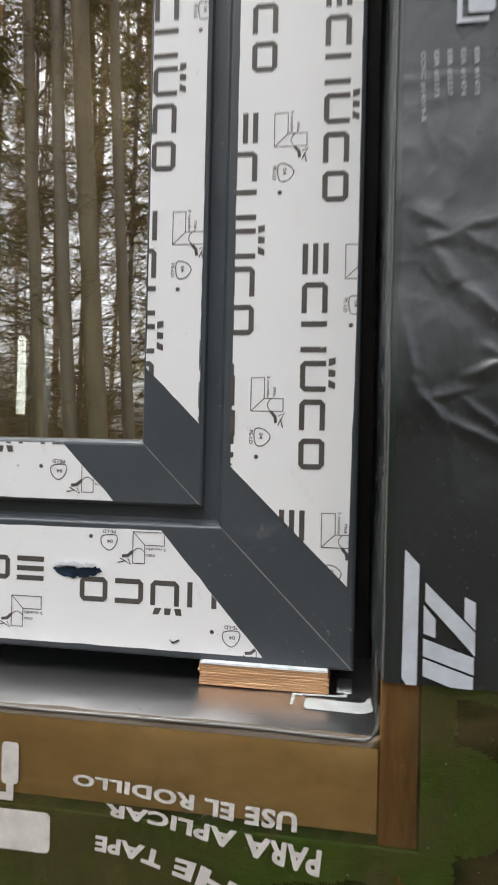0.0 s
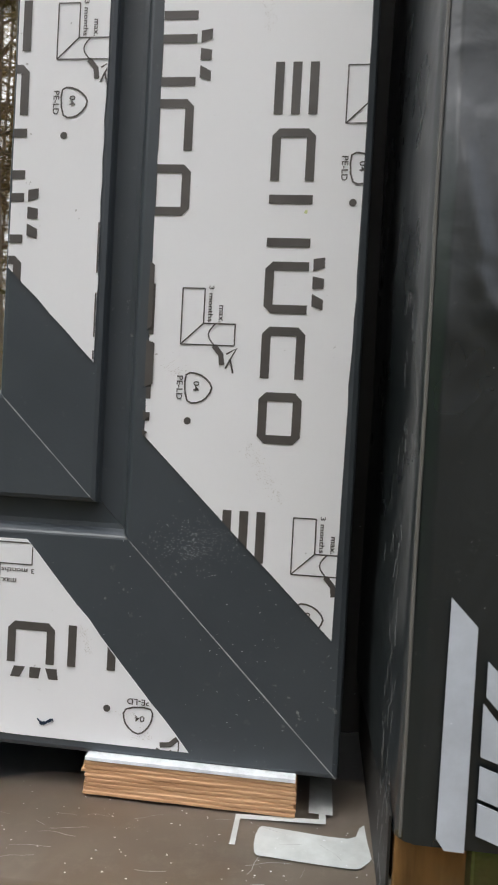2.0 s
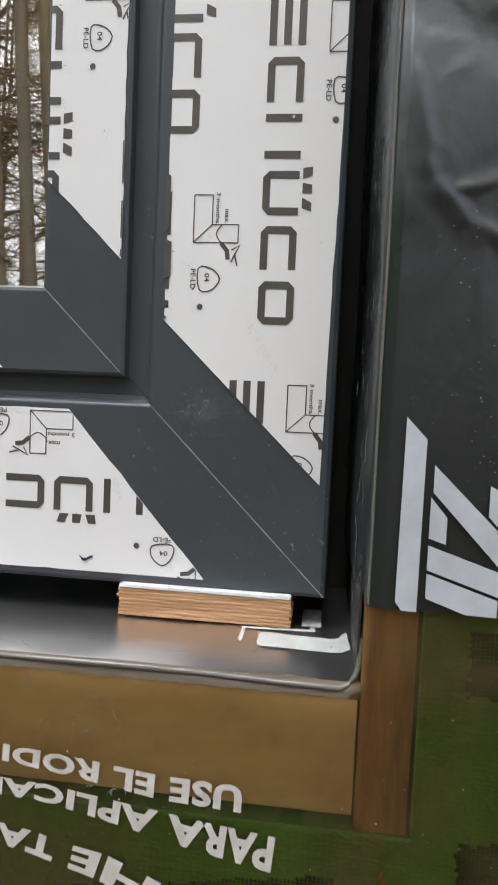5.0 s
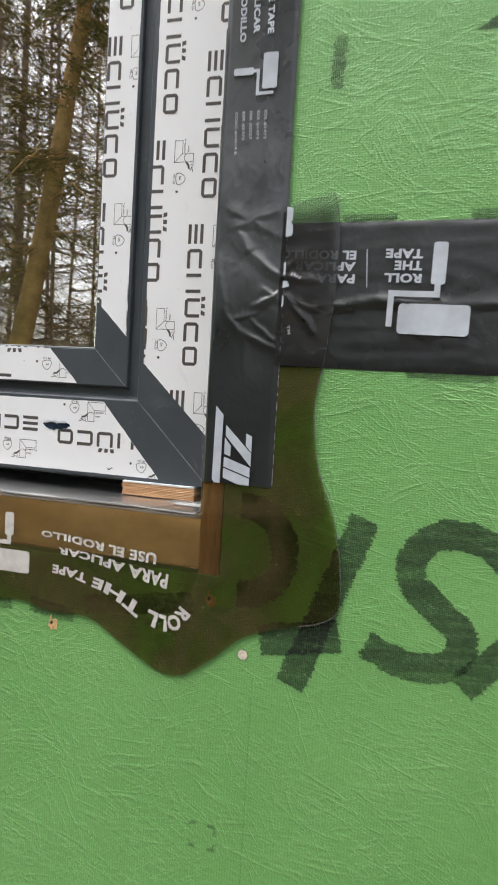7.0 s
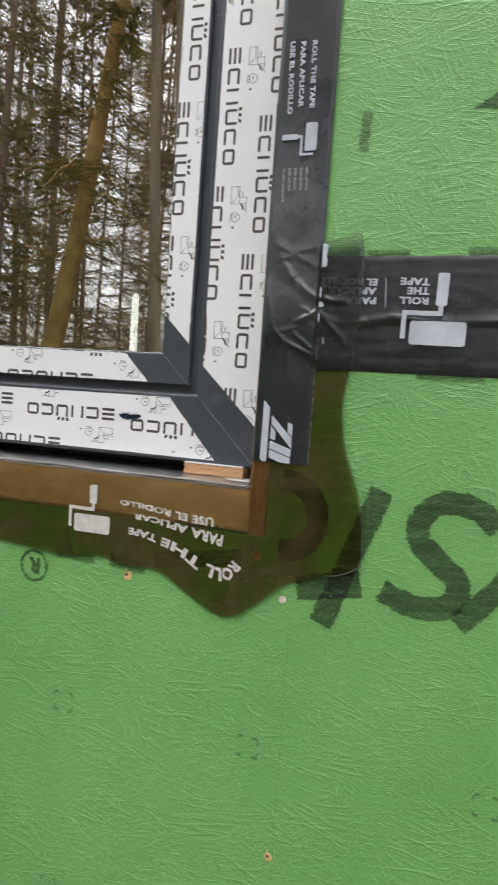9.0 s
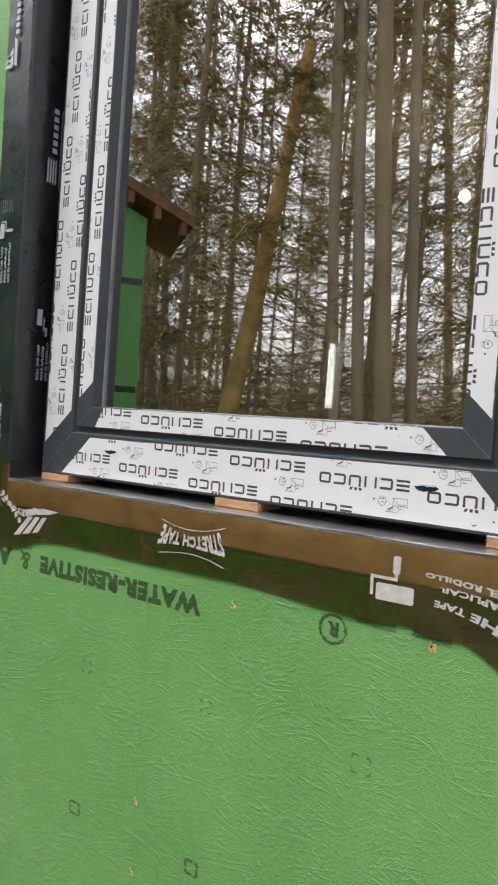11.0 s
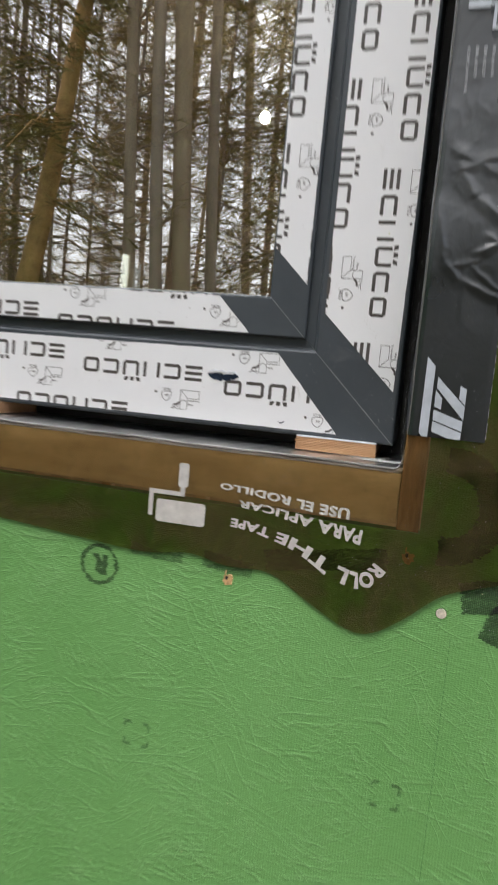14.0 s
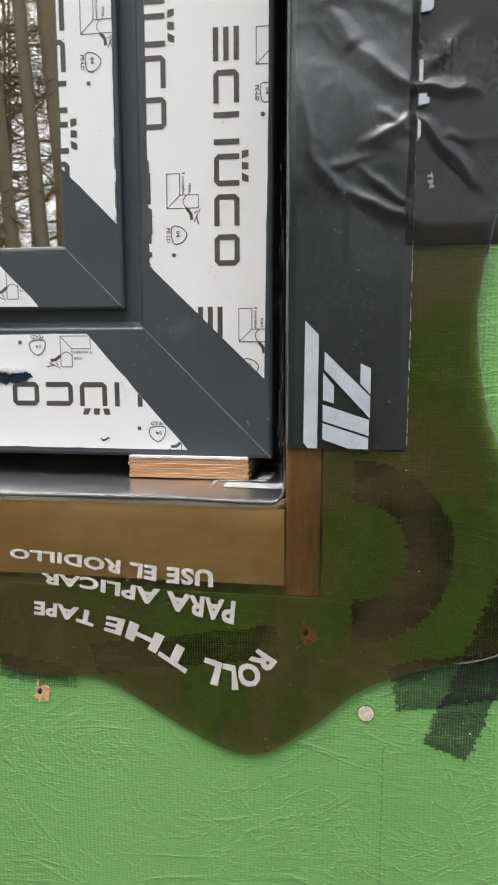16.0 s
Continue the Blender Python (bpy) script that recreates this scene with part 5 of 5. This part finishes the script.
# ---- dust and grit ----
def flecks(name, label, n, centre, spread, y, size, material, flat=False):
    verts, faces = [], []
    r = random.Random(n)
    for k in range(n):
        x, z = centre[0] + r.gauss(0, spread[0]), centre[1] + r.gauss(0, spread[1])
        q = size * r.uniform(0.4, 1.5)
        a0 = r.uniform(0, 6.28)
        b = len(verts)
        for j in range(4):
            a = a0 + j * 1.57 + r.uniform(-0.4, 0.4)
            u, w = q * math.cos(a), q * math.sin(a) * r.uniform(0.4, 1)
            verts.append((x + u, z + w, y) if flat else (x + u, y, z + w))
        faces.append((b, b + 1, b + 2, b + 3))
    tagged(raw(name, verts, faces, material), label, "dust", kind="stuff")


flecks("sawdust", "pale grit scattered on the anthracite frame corner", 430, (-0.0430, 0.0655), (0.0072, 0.0036), YF - 0.0004, 0.00011, M_LINT)
flecks("sawdust", "fine dust specks over the anthracite frame", 160, (-0.030, 0.030), (0.022, 0.022), YF - 0.0004, 0.00011, M_LINT)
flecks("grit", "pale specks stuck on black flashing tape", 150, (0.046, 0.085), (0.010, 0.034), -0.0050, 0.00014, M_LINT)
flecks("grit", "dust and chips lying on the taped sill", 260, (-0.09, 0.022), (0.09, 0.010), SILL + 0.0009, 0.00024, M_LINT, True)
flecks("grit", "dust specks on clear stretch tape", 150, (0.02, -0.07), (0.06, 0.03), -0.0023, 0.00022, M_LINT)

M_PALE = plain("pale_yellow_flecks", (0.55, 0.60, 0.30), 0.7, 0, 0.3, 200)
flecks("flecks", "pale yellow flecks scuffed into the green wall", 90, (-0.672, -0.448), (0.022, 0.010), -0.0004, 0.0007, M_PALE)
flecks("flecks", "sparse pale flecks on the green wall", 120, (-0.45, -0.35), (0.32, 0.16), -0.0004, 0.0005, M_PALE)
flecks("flecks", "sparse pale flecks on the green wall", 90, (0.22, -0.05), (0.14, 0.20), -0.0006, 0.0005, M_PALE)
r = random.Random(77)
verts, faces = [], []
for k in range(90):
    x, z = r.gauss(0.0103, 0.0007), min(r.uniform(-0.006, 0.20), r.uniform(-0.006, 0.20))
    w, h, sl = r.uniform(0.00002, 0.00007), r.uniform(0.0008, 0.006), r.uniform(-0.0004, 0.0004)
    y = 0.0035 + r.uniform(0, 0.001)
    b = len(verts)
    verts.extend(((x, y, z), (x + w, y, z), (x + w + sl, y, z + h), (x + sl, y, z + h)))
    faces.append((b, b + 1, b + 2, b + 3))
tagged(raw("scuffs", verts, faces, M_EDGE), "pale scuffs along the tape in the opening", "scuffs", kind="stuff")

M_DIRT = plain("brown_dirt", (0.33, 0.29, 0.22), 0.8, 0, 0.4, 300)
r = random.Random(12)
verts, faces = [], []
for line, n, sp in (([(-0.030, 0.096), (-0.025, 0.088), (-0.019, 0.080)], 260, 0.0010), ([(-0.055, 0.118), (-0.049, 0.115)], 110, 0.0012), ([(-0.077, 0.038), (-0.074, 0.030)], 140, 0.0008),
                    ([(-0.066, 0.013), (-0.059, 0.013), (-0.054, 0.0065), (-0.060, 0.0060)], 120, 0.0004), ([(-0.031, 0.226), (-0.029, 0.214)], 120, 0.0010), ([(-0.5, 0.03), (-0.2, 0.028)], 120, 0.01)):
    for k in range(n):
        t = r.random() * (len(line) - 1)
        i = min(int(t), len(line) - 2)
        x = line[i][0] + (line[i + 1][0] - line[i][0]) * (t - i) + r.gauss(0, sp)
        z = line[i][1] + (line[i + 1][1] - line[i][1]) * (t - i) + r.gauss(0, sp)
        q, b = r.uniform(0.00003, 0.00012), len(verts)
        verts.extend(((x - q, YF - 0.0010, z), (x, YF - 0.0010, z - q * 0.7), (x + q, YF - 0.0010, z), (x, YF - 0.0010, z + q * 0.8)))
        faces.append((b, b + 1, b + 2, b + 3))
tagged(raw("smears", verts, faces, M_DIRT), "brown dirt smears on the white protective film", "dirt", kind="stuff")

# ---- room behind the glass ----
for x, w in ((-1.008, 0.045), (-2.31, 0.040)):
    post = part("timber_post", box(bmesh.new(), (x - w / 2, 2.50, GROUND), (x + w / 2, 2.59, 2.375), 0.002), M_POST)
    tagged(post, "pale yellow timber post inside the room", "post", "room posts")

room = empty("room_shell")
tagged(room, "dark unfinished room behind the window", "room", kind="structure")
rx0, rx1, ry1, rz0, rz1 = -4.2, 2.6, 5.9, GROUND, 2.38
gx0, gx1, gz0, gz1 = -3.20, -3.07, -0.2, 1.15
# right wall left open out of view, added to let daylight brighten the room
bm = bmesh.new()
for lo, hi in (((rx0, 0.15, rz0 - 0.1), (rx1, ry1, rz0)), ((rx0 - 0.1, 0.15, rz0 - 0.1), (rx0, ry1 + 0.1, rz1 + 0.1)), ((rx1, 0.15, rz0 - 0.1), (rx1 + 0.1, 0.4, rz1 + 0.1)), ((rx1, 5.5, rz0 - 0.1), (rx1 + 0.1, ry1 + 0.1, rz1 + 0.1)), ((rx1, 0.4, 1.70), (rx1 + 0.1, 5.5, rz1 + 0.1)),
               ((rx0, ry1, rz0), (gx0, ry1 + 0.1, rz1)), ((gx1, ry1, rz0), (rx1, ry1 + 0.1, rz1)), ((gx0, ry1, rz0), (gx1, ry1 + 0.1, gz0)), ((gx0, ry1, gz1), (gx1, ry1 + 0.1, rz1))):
    box(bm, lo, hi)
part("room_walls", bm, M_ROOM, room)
ceil = part("ceiling", box(bmesh.new(), (rx0 - 0.1, 0.15, rz1), (rx1 + 0.1, ry1 + 0.1, rz1 + 0.1)), M_ROOM)
tagged(ceil, "dark room ceiling", "ceiling", kind="structure")

# bulb hanging inside the room
m_bulb = bpy.data.materials.new("lit_bulb")
m_bulb.use_nodes = True
pb = m_bulb.node_tree.nodes["Principled BSDF"]
pb.inputs["Emission Color"].default_value = (1, 0.97, 0.9, 1)
pb.inputs["Emission Strength"].default_value = 130.0
bulb = empty("pendant_bulb", (-1.285, 3.95, 1.81))
tagged(bulb, "bare lit bulb hanging on a cord", "light bulb")
bm = bmesh.new()
bmesh.ops.create_uvsphere(bm, u_segments=24, v_segments=16, radius=0.038)
for v in bm.verts:
    if v.co.z > 0:
        v.co.z *= 1.2
        k = 1 - 0.25 * v.co.z / 0.046
        v.co.x *= k
        v.co.y *= k
part("globe", bm, m_bulb, bulb, "glowing white globe", smooth=True)
bm = bmesh.new()
bmesh.ops.create_cone(bm, cap_ends=True, segments=12, radius1=0.018, radius2=0.015, depth=0.05, matrix=Matrix.Translation((0, 0, 0.085)))
part("socket", bm, M_BLACK, bulb)
bm = bmesh.new()
bmesh.ops.create_cone(bm, cap_ends=True, segments=6, radius1=0.0015, radius2=0.0015, depth=rz1 - 1.81 - 0.11, matrix=Matrix.Translation((0, 0, 0.11 + (rz1 - 1.81 - 0.11) / 2)))
part("cord", bm, M_BLACK, bulb)

# upright glowing tube and stand, deeper in the room, invented for a bright streak
m_tube = bpy.data.materials.new("glowing_streak")
m_tube.use_nodes = True
pb = m_tube.node_tree.nodes["Principled BSDF"]
pb.inputs["Emission Color"].default_value = (1, 1, 0.97, 1)
pb.inputs["Emission Strength"].default_value = 2.2
streak = empty("work_light", (-1.196, 1.90, GROUND))
tagged(streak, "invented glowing tube and stand for a narrow bright streak", "work light")
part("stand", box(bmesh.new(), (-0.020, -0.020, 0), (0.020, 0.020, 1.450), 0.002), M_POST, streak)
bm = bmesh.new()
tube(bm, [Vector((0, 0, z)) for z in (1.4505, 1.456, 1.725, 1.732)], [0.011, 0.0155, 0.0145, 0.008], 14)
part("tube", bm, m_tube, streak, "white emitting tube added for the bright streak", smooth=True)

# ---- ground and forest, seen in the glass ----
bm = bmesh.new()
bmesh.ops.create_grid(bm, x_segments=60, y_segments=60, size=400)
for v in bm.verts:
    v.co.z = GROUND + (0.12 * noise.noise(v.co * 0.05) if abs(v.co.x) > 10 or abs(v.co.y) > 10 else 0)
tagged(part("ground", bm, M_GROUND), "leaf-strewn forest ground", "ground", kind="structure")


def make_tree(rng, height, r0, low, dense, spread, leaf, lean=(0, 0), kind="tree", label="", taper=0.8, bark=None):
    """A tapered trunk, limbs, and a crown of many small sprays."""
    tree = empty(kind)
    bm = bmesh.new()
    n = 14
    pts = [Vector((lean[0] * t * height + 0.05 * math.sin(5 * t + r0 * 50), lean[1] * t * height + 0.04 * math.sin(6 * t + 1), height * t)) for t in [k / n for k in range(n + 1)]]
    tube(bm, pts, [r0 * (1 - taper * k / n) * (1.2 if k == 0 else 1) for k in range(n + 1)], 10)
    verts, faces = [], []
    needles = kind == "conifer"
    for k in range(int(dense)):
        t = low + (0.98 - low) * rng.random()
        i = min(int(t * n), n - 1)
        p = pts[i].lerp(pts[i + 1], t * n - i)
        a = rng.uniform(0, 2 * math.pi)
        L = spread * (1.15 - t) * rng.uniform(0.45, 1.1)
        d = Vector((math.cos(a), math.sin(a), rng.uniform(-0.35, 0.12)))
        flat = Vector((-math.sin(a), math.cos(a), 0))
        q = [p, p + d * L * 0.5 + Vector((0, 0, 0.02)), p + d * L + Vector((0, 0, (-0.32 if needles else 0.12) * L))]
        tube(bm, q, [0.010 + 0.008 * (1 - t), 0.006, 0.002], 4)
        for s in range(leaf):
            f = rng.uniform(0.12, 1.0)
            c = q[0].lerp(q[1], f * 2) if f < 0.5 else q[1].lerp(q[2], f * 2 - 1)
            if needles:
                # flat hanging sprays to both sides of the limb
                reach = rng.uniform(0.0, 0.22) * (1.2 - f)
                c = c + flat * rng.choice((-1, 1)) * reach + Vector((0, 0, rng.gauss(-0.05, 0.035)))
                e = (d * rng.uniform(0.3, 1.0) + flat * rng.gauss(0, 0.5) + Vector((0, 0, rng.gauss(-0.35, 0.25)))).normalized() * rng.uniform(0.03, 0.10)
                w = e.orthogonal().normalized() * rng.uniform(0.004, 0.009)
            else:
                c = c + Vector((rng.gauss(0, 0.07), rng.gauss(0, 0.07), rng.gauss(0, 0.07)))
                e = (d * 0.8 + Vector((rng.gauss(0, 0.7), rng.gauss(0, 0.7), rng.gauss(0.1, 0.5)))).normalized() * rng.uniform(0.05, 0.16)
                w = e.orthogonal().normalized() * rng.uniform(0.002, 0.005)
            b = len(verts)
            verts.extend((c - e, c + w, c + e, c - w))
            faces.append((b, b + 1, b + 2, b + 3))
    part("trunk", bm, bark or M_BARK, tree, smooth=True)
    me = bpy.data.meshes.new("crown")
    me.from_pydata([tuple(v) for v in verts], [], faces)
    me.materials.append(M_DRY if kind == "bare_tree" else M_NEEDLE)
    crown = new("crown", me)
    crown.parent = tree
    tagged(tree, label, "tree", "forest trees")
    return tree


rng = random.Random(5)
spruce = make_tree(rng, 11, 0.070, 0.06, 180, 1.9, 72, kind="conifer", label="tall olive spruce with drooping needled limbs")
pine = make_tree(rng, 13, 0.060, 0.40, 52, 1.0, 60, (-0.06, 0.0), kind="conifer", label="tall pine with sparse limbs on a bare trunk", taper=0.45, bark=M_BARK)
bare = make_tree(rng, 10, 0.026, 0.10, 120, 1.1, 40, kind="bare_tree", label="bare brown tree with dry twigs")
leaner = make_tree(rng, 5.2, 0.130, 0.48, 34, 1.9, 80, (0.235, 0.02), kind="conifer", label="leaning orange-brown trunk with drooping sprays", taper=0.55, bark=M_BARK_ORANGE)
GL = 0.065


def stand(src, x, d, turn=0.0, size=1.0):
    m = Matrix.Translation((x, GL - d, GROUND - 0.05)) @ Matrix.Rotation(turn, 4, "Z")
    ob = copy_thing(src, m)
    ob.scale = (size, size, size)
    return ob


leaner.location = (-4.36, GL - 5.0, GROUND - 0.05)
spruce.location = (-5.45, GL - 6.0, GROUND - 0.05)
pine.location = (-2.60, GL - 5.0, GROUND - 0.05)
bare.location = (-3.00, GL - 5.3, GROUND - 0.05)
for src, x, d, size in ((pine, -2.38, 5.1, 1.05), (pine, -2.16, 5.2, 1.5), (pine, -2.02, 5.6, 1.0), (pine, -1.02, 5.0, 1.5), (spruce, -6.9, 7.0, 1.0), (spruce, -6.35, 6.1, 0.9), (spruce, -5.75, 7.4, 1.0), (spruce, -1.35, 6.9, 1.0), (spruce, -1.95, 7.4, 1.1), (spruce, -0.7, 6.8, 1.0),
                        (bare, -3.5, 6.3, 1.0), (bare, -3.25, 7.0, 1.2), (bare, -4.7, 6.6, 1.2), (bare, -2.6, 6.8, 1.1), (bare, -5.9, 8.2, 1.3), (bare, -1.5, 6.2, 1.1), (pine, -6.3, 6.8, 1.1), (pine, -7.6, 8.0, 1.2),
                        (spruce, -8.6, 8.6, 1.2), (pine, -0.2, 6.0, 1.2), (spruce, 0.6, 7.5, 1.1), (pine, 1.3, 6.4, 1.1), (spruce, 2.6, 8.0, 1.2), (pine, 3.4, 7.0, 1.2), (spruce, 4.8, 9.0, 1.3), (spruce, -11.0, 10.0, 1.4), (pine, -9.6, 9.4, 1.3),
                        (spruce, -3.0, 10.5, 1.1), (bare, -4.2, 9.5, 1.4), (bare, -6.3, 9.6, 1.3), (bare, -5.9, 11.0, 1.5), (bare, -5.2, 8.4, 1.1), (pine, -4.9, 11.0, 1.5), (spruce, -10.2, 12.0, 1.3), (pine, -3.7, 12.5, 1.6)):
    stand(src, x, d, rng.uniform(0, 6.28) if src is not pine or d > 8 else 0.0, size)
for k in range(30):
    x, d = rng.uniform(-26, 10), rng.uniform(13, 26)
    thin = -0.68 < x / (d + 0.7) < -0.50          # a clearing with bare trees alone
    for _ in range(2 if thin else 1):
        stand(bare if thin else rng.choice((spruce, pine, pine, bare, bare)), x + rng.uniform(-0.8, 0.8), d, rng.uniform(0, 6.28), rng.uniform(1.2, 1.8))
# brush along the forest floor: one uncountable mass
verts, faces = [], []
for k in range(60000):
    x, d = rng.uniform(-24, 12), rng.uniform(7.5, 24)
    z = GROUND + abs(rng.gauss(0, 1.3))
    e = Vector((rng.gauss(0, 0.5), rng.gauss(0, 0.5), rng.gauss(0.6, 0.5))).normalized() * rng.uniform(0.06, 0.28)
    w = e.orthogonal().normalized() * rng.uniform(0.006, 0.018)
    c = Vector((x, GL - d, z))
    b = len(verts)
    verts.extend(tuple(v) for v in (c - e, c + w, c + e, c - w))
    faces.append((b, b + 1, b + 2, b + 3))
tagged(raw("brush", verts, faces, M_DRY), "tangle of dry brown brush under the trees", "brush", kind="stuff")

# ---- green outbuilding reflected beside the trees ----
shed = empty("outbuilding", (0, 0, 0))
tagged(shed, "small green boarded outbuilding with exposed rafters", "outbuilding")
shed.matrix_world = pose(-4.38, GL - 4.0, 0, 0, 0, -50)
bm = bmesh.new()
f = [bm.verts.new(p) for p in ((0, 0, GROUND), (0, 0, 2.05), (-4.2, 0, 3.9), (-4.2, 0, GROUND))]
bk = [bm.verts.new((v.co.x, -1.0, v.co.z)) for v in f]
bm.faces.new(f)
bm.faces.new(bk[::-1])
for i in range(4):
    bm.faces.new((f[i], f[(i + 1) % 4], bk[(i + 1) % 4], bk[i]))
bmesh.ops.recalc_face_normals(bm, faces=bm.faces)
part("wall", bm, M_GREEN, shed)
bm = bmesh.new()
a = [bm.verts.new(p) for p in ((0.42, 0.20, 1.98), (0.42, -1.15, 1.98), (-4.3, -1.15, 4.10), (-4.3, 0.20, 4.10))]
b = [bm.verts.new(v.co + Vector((0, 0, 0.10))) for v in a]
bm.faces.new(a)
bm.faces.new(b[::-1])
for i in range(4):
    bm.faces.new((a[i], a[(i + 1) % 4], b[(i + 1) % 4], b[i]))
bmesh.ops.recalc_face_normals(bm, faces=bm.faces)
part("roof", bm, M_ROOF, shed, "brown board roof with deep eave")
for k in range(7):
    x = 0.34 - 0.26 * k
    part("rafter_tail", box(bmesh.new(), (x - 0.03, 0.004, 1.86 + 0.449 * (0.42 - x)), (x + 0.03, 0.18, 1.985 + 0.449 * (0.42 - x)), 0.004), M_ROOF, shed)
win = part("shed_window", box(bmesh.new(), (-1.45, 0.002, -0.2), (-0.66, 0.05, 1.1), 0.01), M_FRAME, shed, "dark framed small window")
part("shed_pane", box(bmesh.new(), (-1.38, 0.051, -0.12), (-0.73, 0.056, 1.02)), M_GLASS, win)
for z in (0.35, 1.40):
    part("joint_strip", box(bmesh.new(), (-4.1, 0.002, z), (-0.01, 0.006, z + 0.06)), M_TAPE, shed)
